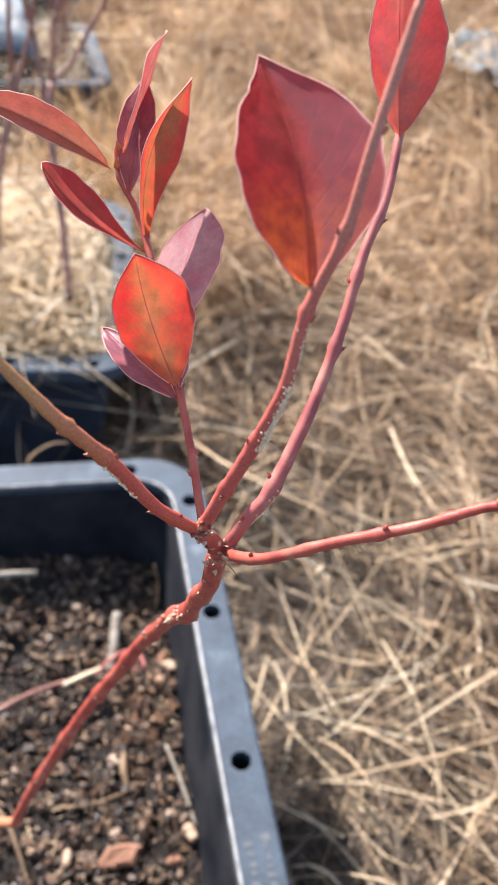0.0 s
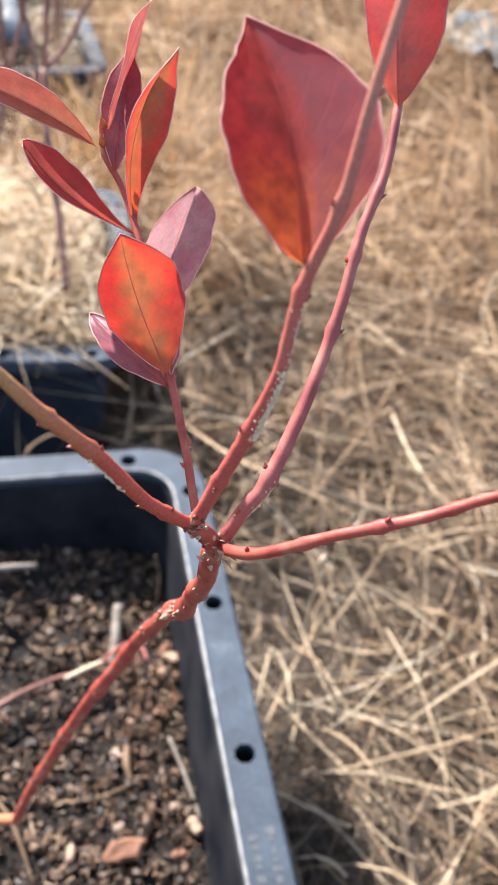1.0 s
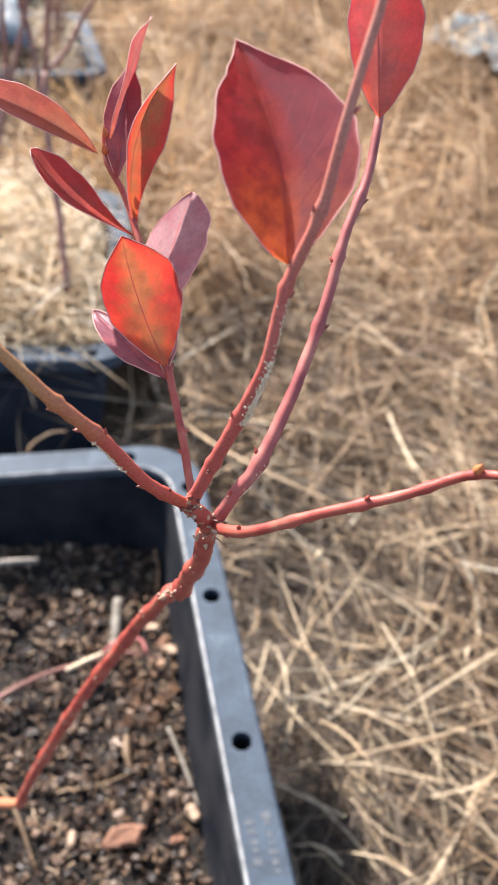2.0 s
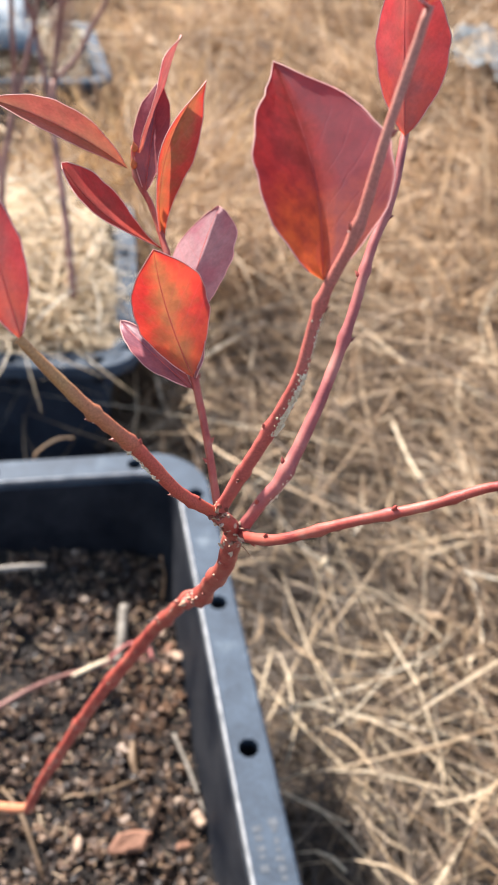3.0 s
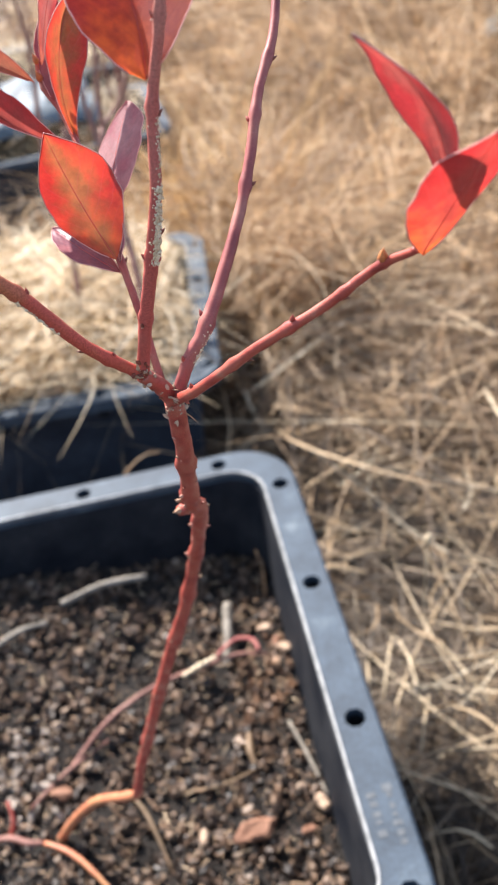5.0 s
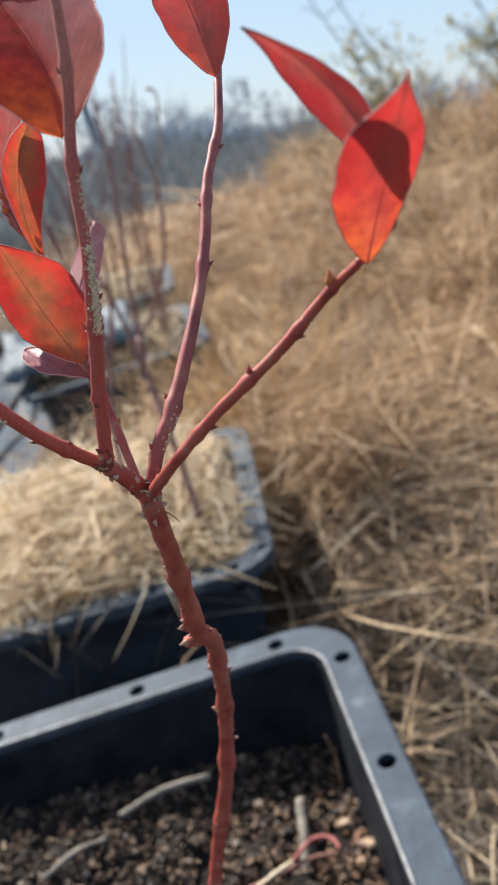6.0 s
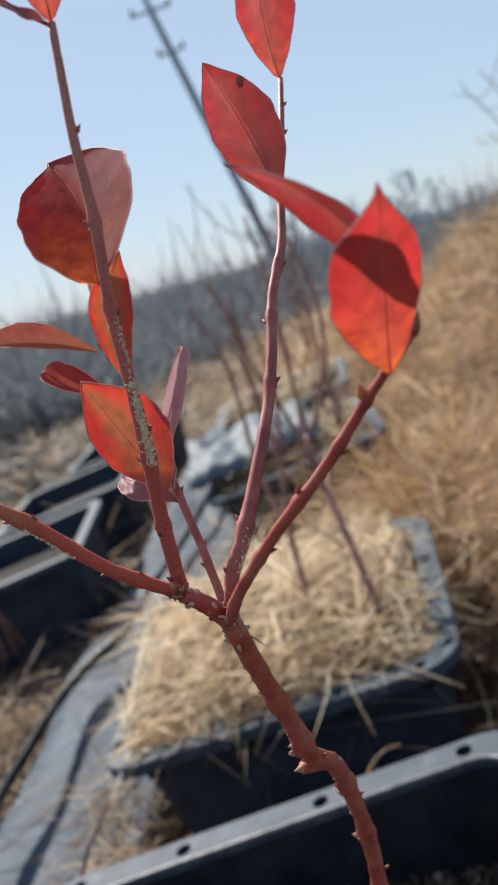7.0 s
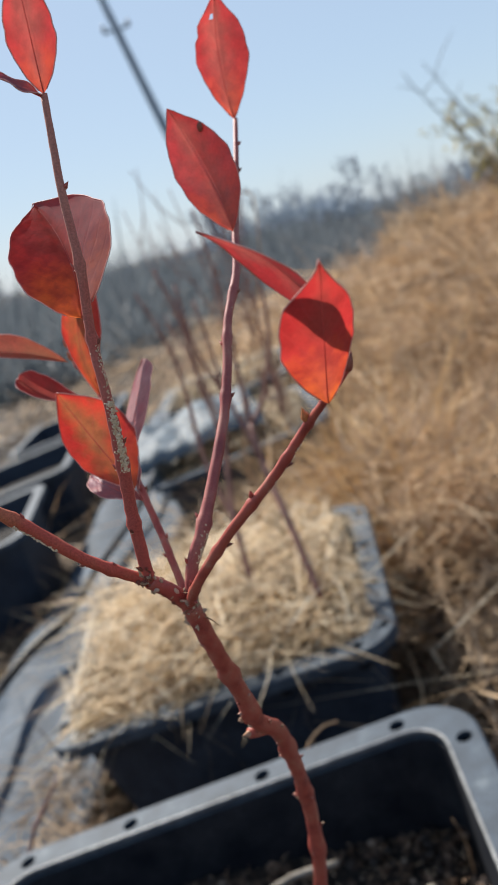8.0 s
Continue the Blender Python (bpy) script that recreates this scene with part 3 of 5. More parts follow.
def rim_mesh(holes=True):
    prof = [(POT_IN, POT_H - 0.009, 0.034), (POT_HALF - 0.004, POT_H - 0.006, 0.052), (POT_HALF - 0.003, POT_H - 0.016, 0.053), (POT_HALF, POT_H - 0.016, 0.055),
            (POT_HALF, POT_H - 0.002, 0.055), (POT_HALF - 0.002, POT_H, 0.053), (POT_IN + 0.0022, POT_H, 0.036), (POT_IN + 0.0007, POT_H - 0.0007, 0.0345), (POT_IN, POT_H - 0.003, 0.034)]
    v, f, k = rings(prof)
    me = mesh_from("rim", v, f, RIM, smooth=False)
    if not holes:
        return me
    cv, cf = [], []
    for x, y in HOLES:
        o = len(cv)
        for z in (POT_H - 0.02, POT_H + 0.01):
            cv += [(x + 0.0076 * math.cos(radians(45 * q + 15)), y + 0.0076 * math.sin(radians(45 * q + 15)), z) for q in range(8)]
        cf += [(o + q, o + (q + 1) % 8, o + 8 + (q + 1) % 8, o + 8 + q) for q in range(8)] + [tuple(o + q for q in range(8))[::-1], tuple(o + 8 + q for q in range(8))]
    cutter = new("cutter", mesh_from("cutter", cv, cf, RIM, smooth=False))
    body = new("body", me)
    mod = body.modifiers.new("holes", "BOOLEAN")
    mod.object, mod.operation, mod.solver = cutter, "DIFFERENCE", "EXACT"
    cut = bpy.data.meshes.new_from_object(body.evaluated_get(bpy.context.evaluated_depsgraph_get()))
    for ob in (body, cutter):
        bpy.data.objects.remove(ob)
    cut.name = "rim"
    return cut


def dark_cup_mesh():
    """A closed black cup added under a hole of the rim to keep it dark."""
    v, f = [], []
    for r, z in ((0.0079, -0.0005), (0.0079, -0.030), (0.0088, -0.031), (0.0088, -0.007)):
        v += [(r * math.cos(radians(45 * q + 15)), r * math.sin(radians(45 * q + 15)), z) for q in range(8)]
    for i in range(3):
        f += [(i * 8 + q, i * 8 + (q + 1) % 8, i * 8 + 8 + (q + 1) % 8, i * 8 + 8 + q) for q in range(8)]
    f.append(tuple(8 + q for q in range(8)))
    return mesh_from("screw_socket", v, f, PLASTIC, smooth=False)


def lip_mesh():
    """The rounded inner edge of the rim; its pale grey paints the sun's glint."""
    prof = [(POT_IN - 0.0004, POT_H - 0.0034, 0.0336), (POT_IN - 0.0003, POT_H - 0.0008, 0.0337), (POT_IN + 0.0004, POT_H + 0.0003, 0.0344),
            (POT_IN + 0.0013, POT_H + 0.0007, 0.0353), (POT_IN + 0.0023, POT_H + 0.0004, 0.0363), (POT_IN + 0.0027, POT_H - 0.0006, 0.0367)]
    v, f, k = rings(prof)
    return mesh_from("lip", v, f, RIM_GLINT)


WALL, WALL_PALER, RIM_NEAR, RIM_FAR, DARK_CUP, LIP = wall_mesh(PLASTIC), wall_mesh(PLASTIC_PALER), rim_mesh(), rim_mesh(False), dark_cup_mesh(), lip_mesh()


def pot(x, y, turn, foot, label, near=True, dusty=True):
    ob = thing("plant_pot", label, "plant pot", "black pots in the bed")
    # dusty only picks the paler wall, used for all pots but the front one
    part("wall", WALL_PALER if dusty else WALL, ob, "thin black plastic wall")
    rim = part("rim", RIM_NEAR if near else RIM_FAR, ob, "broad flat dusty rim")
    if near:
        part("lip", LIP, rim, "inner edge with a sun glint put into its pale colour")
        # added cups that shut out the light below each hole
        for hx, hy in HOLES:
            s = part("screw_socket", DARK_CUP, rim)
            s.location = (hx, hy, POT_H)
    ob.matrix_world = pose(x, y, foot, 0, 0, turn)
    return ob


pot_front = pot(*POTS[0], "square black plastic pot holding peat and a red-stemmed shrub", dusty=False)
pot(*POTS[1], "square black plastic pot filled with dry straw")


# embossed marks on the rim, too worn to read
def rim_marks(parent):
    parts = []
    for row, (x0, n) in enumerate(((0.222, 5), (0.233, 7))):
        for k in range(n):
            y = -0.135 - k * 0.0062 + row * 0.004 + R.uniform(-0.001, 0.001)
            w, h, t = R.uniform(0.0012, 0.0026), R.uniform(0.0014, 0.0032), 0.0003
            v = [(x0 + sx * h, y + sy * w, 0.28 + (t if top else -0.0005)) for top in (0, 1) for sx, sy in ((-1, -1), (1, -1), (1, 1), (-1, 1))]
            parts.append((v, [(4, 5, 6, 7), (0, 1, 5, 4), (1, 2, 6, 5), (2, 3, 7, 6), (3, 0, 4, 7)]))
    part("embossed_mark", mesh_from("embossed_mark", *merge(parts), RIM_WORN, smooth=False), parent, "worn embossed marking on the black rim")


rim_marks(pot_front)


# ---- soil ----
def soil_rise(x, y):
    """The peat lies higher towards the far wall, away from the near corner."""
    return 0.030 * min(max((0.15 - x) / 0.18, 0.0), 1.0) * min(max((y - 0.02) / 0.12, 0.0), 1.0)


def soil():
    n, half = 90, 0.205
    v, f = [], []
    for i in range(n + 1):
        for j in range(n + 1):
            x, y = -half + 2 * half * i / n, -half + 2 * half * j / n
            q = Vector((x * 22, y * 22, 3.0))
            z = 0.006 * noise.noise(q) + 0.004 * noise.noise(q * 2.7) + 0.0025 * noise.noise(q * 7.0)
            v.append((x + POTS[0][0], y + POTS[0][1], 0.203 + z + soil_rise(x, y)))
    for i in range(n):
        for j in range(n):
            a = i * (n + 1) + j
            f.append((a, a + n + 1, a + n + 2, a + 1))
    solid("soil", mesh_from("soil", v, f, PEAT), "dark crumbly peat filling the black pot", "soil", kind="stuff")
    g = np.random.default_rng(5)
    parts, rust, ash = [], [], []
    centres = g.uniform(-0.2, 0.2, (1500, 2))
    reach = 0.0015 + 0.0045 * g.random(1500) ** 1.5
    for k in range(12500):
        if k < 9500:
            c = k % 1500
            x, y = np.clip(centres[c] + g.normal(0, reach[c], 2), -0.2, 0.2)
        else:
            x, y = g.uniform(-0.2, 0.2), g.uniform(-0.2, 0.2)
        size = (0.0016 + 0.0042 * g.random() ** 2.2) if k < 9500 else 0.0008 + 0.0013 * g.random()
        q = Vector((x * 22, y * 22, 3.0))
        z = 0.204 + soil_rise(x, y) + 0.006 * noise.noise(q) + 0.004 * noise.noise(q * 2.7) + (reach[k % 1500] * g.uniform(0.0, 1.1) if k < 9500 else size * 0.4)
        b = blob((x + POTS[0][0], y + POTS[0][1], z), size, k, (1.0, g.uniform(0.5, 1.0), g.uniform(0.4, 0.8)), 3 if k > 9500 else 4, 5 if k > 9500 else 6, (0.35, 1.5))
        near_wall = abs(x - 0.19) < 0.035 and abs(y - 0.045) < 0.045 + 0.01 * noise.noise(q)
        pale_spot = x < 0.05 and y < 0.06 and noise.noise(Vector((x * 14, y * 14, 9.0))) > 0.02 and g.random() < 0.35
        (rust if near_wall and g.random() < 0.75 else ash if pale_spot else parts).append(b)
    solid("peat_crumbs", mesh_from("peat_crumbs", *merge(parts), CRUMB, smooth=False), "loose brown peat and bark crumbs on the soil", "soil", kind="stuff")
    solid("peat_crumbs", mesh_from("peat_crumbs", *merge(rust), CRUMB_RUST, smooth=False), "rusty fibrous crumbs by the pot wall", "soil", kind="stuff")
    solid("peat_crumbs", mesh_from("peat_crumbs", *merge(ash), ASH, smooth=False), "pale greyish crumbs scattered over the peat", "soil", kind="stuff")
    n = 2600
    x, y = g.uniform(-0.198, 0.198, n), g.uniform(-0.198, 0.198, n)
    z = np.array([0.2075 + soil_rise(a, b) + 0.006 * noise.noise(Vector((a * 22, b * 22, 3.0))) for a, b in zip(x, y)]) + g.uniform(0, 0.004, n)
    a = g.uniform(0, 6.28, n)
    me = blades("peat_fibres", np.stack([x + POTS[0][0], y + POTS[0][1], z], 1), np.stack([np.cos(a), np.sin(a), g.normal(0.1, 0.3, n)], 1), 0.003 + 0.012 * g.random(n) ** 2, g.uniform(0.0004, 0.0012, n),
                g.normal(0, 0.4, (n, 3)), STRAW_RUST, seed=61)
    solid("peat_fibres", me, "fine brown root fibres and bits in the peat", "soil", kind="stuff")


soil()


# ---- straw in the second pot ----
def pot_straw(cx, cy, foot, count, hanging, seed, where, crown=0.095, bed=None):
    """Thatch and loose straw heaped in a pot."""
    v, f = [], []
    n = 24
    for i in range(n + 1):
        for j in range(n + 1):
            x, y = -0.208 + 0.416 * i / n, -0.208 + 0.416 * j / n
            z = (0.277 if bed is None else 0.225) + crown * (1 - (x / 0.21) ** 2) * (1 - (y / 0.21) ** 2) + 0.012 * noise.noise(Vector((x * 20, y * 20, seed)))
            v.append((cx + x, cy + y, foot + z))
    for i in range(n):
        for j in range(n):
            a = i * (n + 1) + j
            f.append((a, a + n + 1, a + n + 2, a + 1))
    solid("mulch", mesh_from("mulch", v, f, bed or STRAW_BED), "brown thatch under the straw in the " + where, "mulch", kind="stuff")
    g = np.random.default_rng(seed)
    n = count
    x, y = g.uniform(-0.232, 0.205, n), g.uniform(-0.232, 0.225, n)
    top = 0.262 + crown * np.maximum(1 - (x / 0.21) ** 2, 0.0) * np.maximum(1 - (y / 0.21) ** 2, 0.0)
    p = np.stack([cx + x, cy + y, foot + np.maximum(top + 0.018, 0.284) + g.uniform(0, 1, n) ** 2 * 0.035], 1)
    a = g.uniform(0, 2 * math.pi, n)
    L = g.uniform(0.04, 0.20, n)
    d = np.stack([np.cos(a), np.sin(a), g.normal(0.10, 0.34, n)], 1)
    tip = p + d * L[:, None]
    inside = (np.abs(tip[:, 0] - cx + 0.015) < 0.232) & (np.abs(tip[:, 1] - cy) < 0.242)
    hang = g.random(n) < hanging
    bend = np.stack([g.normal(0, 0.35, n), g.normal(0, 0.35, n), np.where(inside, -0.12, -0.45)], 1)
    d[~inside, 2] = np.abs(d[~inside, 2]) + 0.12
    k = inside | hang
    solid("straw_mulch", blades("straw_mulch", p[k], d[k], L[k], (0.0010 + 0.0044 * g.random(n) ** 2)[k], bend[k], STRAW_HEAP, seed=seed + 1), "pale dry straw heaped in the " + where, "straw", kind="stuff")


pot_straw(POTS[1][0], POTS[1][1], POTS[1][3], 4600, 0.05, 8, "back pot", 0.03)
pot_straw(POTS[2][0], POTS[2][1], POTS[2][3], 700, 0.10, 18, "third pot of the row", 0.005, EARTH)
pot_straw(POTS[3][0], POTS[3][1], POTS[3][3], 600, 0.10, 28, "last pot of the row", 0.005, EARTH)


# ---- the shrub ----
def leaf(parent, name, base, tip, left, right, mat, label="", sway=0.0, bow=0.0, fullness=0.5, curl=0.0, wave=0.0004, seed=1, notch=None, fold=0.14, hole=(), point=0.0, blunt=0.78):
    """A leaf from base to tip. left, right: its half widths as vectors; sway, bow: how far the rib bends aside and arches, as shares of the length."""
    base, tip, ul, ur = (np.array(q, float) for q in (base, tip, left, right))
    axis = tip - base
    length = np.linalg.norm(axis)
    a = axis / length
    ul, ur = ul - a * (ul @ a), ur - a * (ur @ a)
    lat = (ur - ul) / np.linalg.norm(ur - ul)
    nor = np.cross(lat, a)
    nor /= np.linalg.norm(nor)
    p = math.log(0.5) / math.log(fullness)
    ns, nv = 26, 8
    g = np.random.default_rng(seed)
    ph = g.uniform(0, 6.28, 3)
    verts, uvs, faces = [], [], []
    for i in range(ns + 1):
        s = i / ns
        prof = max(math.sin(math.pi * s ** p), 0.0) ** (blunt if s > fullness else 0.85) * (1 - 0.35 * max(0.0, s - 0.78) / 0.22)
        prof *= 1 - point * max(0.0, (s - 0.72) / 0.28) ** 1.5
        c = base + axis * s + (nor * bow + lat * sway) * (length * 4 * s * (1 - s))
        for j in range(-nv, nv + 1):
            q = j / nv
            w = prof * abs(q) * (1 + 0.02 * math.sin(23 * s + ph[1]) + 0.015 * math.sin(41 * s + ph[2]))
            if notch and q * notch[1] > 0.7:
                w *= 1 - 0.13 * math.exp(-((s - notch[0]) / 0.035) ** 2)
            quilt = 0.00022 * math.sin(44 * s - 30 * abs(q) + ph[1]) * math.sin(math.pi * min(abs(q) * 1.2, 1)) * prof
            rip = wave * math.sin(11 * s + ph[0] + 2 * q) * abs(q) ** 2 + curl * length * abs(q) ** 2 * prof + quilt
            side = ul if q < 0 else ur
            rib = -0.0003 * math.exp(-(q / 0.12) ** 2) + fold * np.linalg.norm(side) * prof * (abs(q) - 0.8)
            verts.append(c + side * w + nor * (rip + rib))
            uvs.append((0.5 + 0.5 * q, s))
    k = 2 * nv + 1
    for i in range(ns):
        for j in range(2 * nv):
            b = i * k + j
            if (i, j) not in hole:
                faces.append((b, b + 1, b + k + 1, b + k))
    ob = part(name, mesh_from(name, verts, faces, mat, uvs=uvs), parent, label)
    rib_line = np.array([verts[i * k + nv] for i in range(0, ns + 1)])
    v, f = tube_arrays(rib_line, np.interp(np.linspace(0, 1, ns + 1), [0, 1], [0.00013, 0.00004]), 6)
    # thin pale tube round the edge, with the rim light in its colour
    part("midrib", mesh_from("midrib", v, f, LEAF_RIB), ob)
    rim = np.array([verts[i * k] for i in range(1, ns)] + [verts[i * k + 2 * nv] for i in range(ns, 0, -1)])
    v, f = tube_arrays(rim, np.full(len(rim), 0.00015), 5)
    part("margin", mesh_from("margin", v, f, LEAF_MARGIN), ob)
    return ob


def bud(parent, at, toward, size, mat, name="bud", seed=2):
    at, d = np.array(at, float), np.array(toward, float)
    d = d / np.linalg.norm(d)
    line = np.array([at + d * size * t for t in (-0.25, 0, 0.35, 0.75, 1.15, 1.5)])
    v, f = tube_arrays(line, size * np.array([0.34, 0.5, 0.5, 0.34, 0.15, 0.01]), 7, 0.08, seed)
    return part(name, mesh_from(name, v, f, mat), parent)


shrub = thing("shrub", "young red-stemmed shrub with crimson autumn leaves in the pot", "shrub")
STEM = [(-0.1270, 0.1420, 0.2030), (-0.1080, 0.1290, 0.2420), (-0.0800, 0.1080, 0.2920), (-0.0469, 0.0845, 0.3243), (-0.0361, 0.0810, 0.3609), (-0.0237, 0.0764, 0.3977), (-0.0110, 0.0710, 0.4352), (0.0016, 0.0641, 0.4723), (0.0134, 0.0547, 0.5074), (0.0217, 0.0440, 0.5399), (0.0270, 0.0297, 0.5681), (0.0304, 0.0162, 0.5923), (0.0324, 0.0024, 0.6117), (0.0305, -0.0109, 0.6261), (0.0313, -0.0197, 0.6440), (0.0324, -0.0301, 0.6624), (0.0326, -0.0362, 0.6824)]
stem = tube("stem", STEM[3:], [0.00288, 0.00296, 0.00304, 0.00304, 0.00304, 0.00295, 0.00286, 0.00278, 0.00279, 0.00276, 0.00266, 0.00257, 0.00258], BARK, shrub, "knotty brick-red main stem",
            nodes=(0.13, 0.22, 0.33, 0.42, 0.52, 0.63, 0.8, 0.88), rough=0.05, sides=12)
tube("stem_foot", STEM[:3] + [(-0.0530, 0.0885, 0.3200), (-0.0440, 0.0835, 0.3290)], [0.00349, 0.00340, 0.00323, 0.00306, 0.00297], BARK_TAN_SUNLIT, shrub, "foot of the stem leaning out of the peat, sunlight put into its tan", rough=0.05, sides=12)

A0 = (0.0267, -0.0407, 0.6944)
stub = tube("fork", [(0.0330, -0.0362, 0.6815), (0.0305, -0.0382, 0.6880), A0], [0.00242, 0.00224, 0.00199], BARK, shrub, "swollen fork of the stem")
br_a = tube("branch", [A0, (0.0159, -0.0458, 0.7079), (0.0056, -0.0481, 0.7242), (-0.0028, -0.0496, 0.7351), (-0.0097, -0.0486, 0.7436), (-0.0161, -0.0464, 0.7513)],
            [0.00157, 0.00149, 0.00165, 0.00149, 0.00132, 0.00099], BARK_OLIVE, shrub, "branch turning from red to olive", nodes=(0.12, 0.42, 0.6), seed=4)
br_b = tube("branch", [A0, (0.0309, -0.0453, 0.7123), (0.0354, -0.0486, 0.7282), (0.0390, -0.0508, 0.7429), (0.0417, -0.0491, 0.7590), (0.0464, -0.0494, 0.7752), (0.0494, -0.0474, 0.7917), (0.0541, -0.0438, 0.8119)],
            [0.00169, 0.00161, 0.00161, 0.00128, 0.00121, 0.00113, 0.00096, 0.00080], BARK_UP, shrub, "upright red branch with a big leaf", nodes=(0.14, 0.28, 0.57, 0.71), seed=5)
C_LINE = [(0.0333, -0.0375, 0.6825), (0.0385, -0.0370, 0.6935), (0.0442, -0.0348, 0.7003), (0.0529, -0.0257, 0.7124), (0.0598, -0.0165, 0.7226), (0.0652, -0.0084, 0.7333), (0.0703, 0.0005, 0.7448), (0.0774, 0.0106, 0.7554), (0.0827, 0.0233, 0.7683), (0.0894, 0.0403, 0.7829), (0.0961, 0.0597, 0.7991)]
br_c = tube("branch", C_LINE, [0.00170, 0.00178, 0.00180, 0.00165, 0.00150, 0.00140, 0.00132, 0.00124, 0.00110, 0.00093, 0.00078], BARK_BLOOM, shrub, "long purple-red branch", nodes=(0.21, 0.44, 0.56, 0.66), seed=6)
br_r = tube("branch", [(0.0332, -0.0372, 0.6828), (0.0400, -0.0490, 0.6925), (0.0542, -0.0570, 0.7050), (0.0688, -0.0639, 0.7156), (0.0800, -0.0689, 0.7250), (0.0860, -0.0772, 0.7313)],
            [0.00161, 0.00137, 0.00129, 0.00121, 0.00105, 0.00081], BARK, shrub, "side branch reaching out to a red leaf", nodes=(0.16, 0.33, 0.5, 0.67, 0.83), seed=7)
tube("twig_tip", [(0.0850, -0.0768, 0.7308), (0.0885, -0.0765, 0.7325), (0.0927, -0.0749, 0.7353)], [0.00080, 0.00072, 0.00088], BARK, shrub)
br_f = tube("branch", [(0.0303, -0.0249, 0.6811), (0.0286, -0.0127, 0.6946), (0.0261, -0.0001, 0.7075), (0.0235, 0.0138, 0.7197), (0.0211, 0.0273, 0.7306), (0.0180, 0.0379, 0.7392), (0.0142, 0.0439, 0.7452), (0.0139, 0.0474, 0.7523)],
            [0.00117, 0.00109, 0.00109, 0.00094, 0.00094, 0.00086, 0.00078, 0.00070], BARK, shrub, "slender arm with a tuft of leaves", nodes=(0.28, 0.57, 0.86), seed=8)

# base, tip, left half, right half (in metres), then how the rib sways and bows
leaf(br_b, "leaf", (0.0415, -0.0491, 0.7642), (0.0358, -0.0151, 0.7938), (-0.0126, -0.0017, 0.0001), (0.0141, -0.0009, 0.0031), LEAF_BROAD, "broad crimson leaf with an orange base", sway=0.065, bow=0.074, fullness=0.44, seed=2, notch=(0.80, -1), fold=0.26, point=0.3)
spotted = leaf(br_c, "leaf", (0.0813, 0.0196, 0.7667), (0.0766, 0.0299, 0.8073), (-0.0086, -0.0015, -0.0006), (0.0096, -0.0033, 0.0015), LEAF_RED, "red leaf with a dark spot", sway=0.019, bow=-0.042, fullness=0.48, seed=3, fold=0.32)
leaf(br_c, "leaf", (0.0958, 0.0623, 0.7992), (0.1042, 0.0552, 0.8366), (-0.0080, -0.0023, 0.0017), (0.0088, 0.0011, -0.0017), LEAF_RED, "red leaf with a small hole at the shoot's end", sway=-0.038, bow=0.038, fullness=0.54, seed=4, hole=((21, 5), (21, 6)), notch=(0.7, -1), fold=0.38)
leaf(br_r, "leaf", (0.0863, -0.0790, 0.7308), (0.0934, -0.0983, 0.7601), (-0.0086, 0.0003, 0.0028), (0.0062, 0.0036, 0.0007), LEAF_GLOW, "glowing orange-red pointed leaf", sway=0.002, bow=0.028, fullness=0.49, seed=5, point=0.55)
leaf(br_r, "leaf", (0.0929, -0.0755, 0.7356), (0.0748, -0.0794, 0.7722), (-0.0025, 0.0053, -0.0007), (0.0024, -0.0067, 0.0006), LEAF_RED, "folded red leaf lit along its rib", sway=0.061, bow=-0.095, fullness=0.59, seed=6)
leaf(br_f, "leaf", (0.0253, -0.0033, 0.7094), (0.0148, 0.0020, 0.7443), (-0.0089, 0.0024, -0.0024), (0.0108, 0.0064, 0.0020), LEAF_ORANGE, "orange leaf with green-gold blotches", sway=-0.018, bow=-0.066, fullness=0.50, seed=7)
leaf(br_f, "leaf", (0.0255, -0.0031, 0.7053), (0.0080, 0.0206, 0.7125), (-0.0041, -0.0028, -0.0007), (0.0029, 0.0025, 0.0008), LEAF_PURPLE, "purple leaf behind the orange one", blunt=0.58, sway=-0.046, bow=0.076, fullness=0.47, seed=8)
leaf(br_f, "leaf", (0.0270, 0.0101, 0.7153), (0.0372, 0.0374, 0.7392), (-0.0062, 0.0085, -0.0065), (0.0096, -0.0062, 0.0037), LEAF_PINK_SUNLIT, "pale pink leaf with sunlight put into its colour", blunt=0.58, sway=-0.074, bow=0.055, fullness=0.59, seed=9)
leaf(br_f, "leaf", (0.0209, 0.0317, 0.7309), (0.0321, 0.0403, 0.7725), (-0.0037, -0.0073, 0.0024), (0.0064, 0.0018, -0.0014), LEAF_ORANGE, "upright orange leaf", sway=-0.138, bow=-0.020, fullness=0.60, seed=10)
leaf(br_f, "leaf", (0.0203, 0.0292, 0.7305), (-0.0059, 0.0437, 0.7487), (-0.0029, -0.0096, 0.0038), (0.0026, -0.0043, 0.0077), LEAF_RED, "crimson leaf pointing outwards", blunt=0.58, sway=-0.087, bow=0.017, fullness=0.62, seed=11)
leaf(br_f, "leaf", (0.0120, 0.0441, 0.7473), (-0.0232, 0.0511, 0.7630), (-0.0011, -0.0062, -0.0004), (0.0023, -0.0033, 0.0063), LEAF_COPPER, "dull copper-coloured leaf", blunt=0.58, sway=0.047, bow=0.059, fullness=0.51, seed=12)
leaf(br_f, "leaf", (0.0152, 0.0448, 0.7514), (0.0280, 0.0600, 0.7782), (-0.0027, -0.0074, 0.0055), (-0.0004, 0.0074, -0.0037), LEAF_DUSTY, "narrow upright dusty red leaf", sway=-0.092, bow=0.029, fullness=0.59, seed=13)
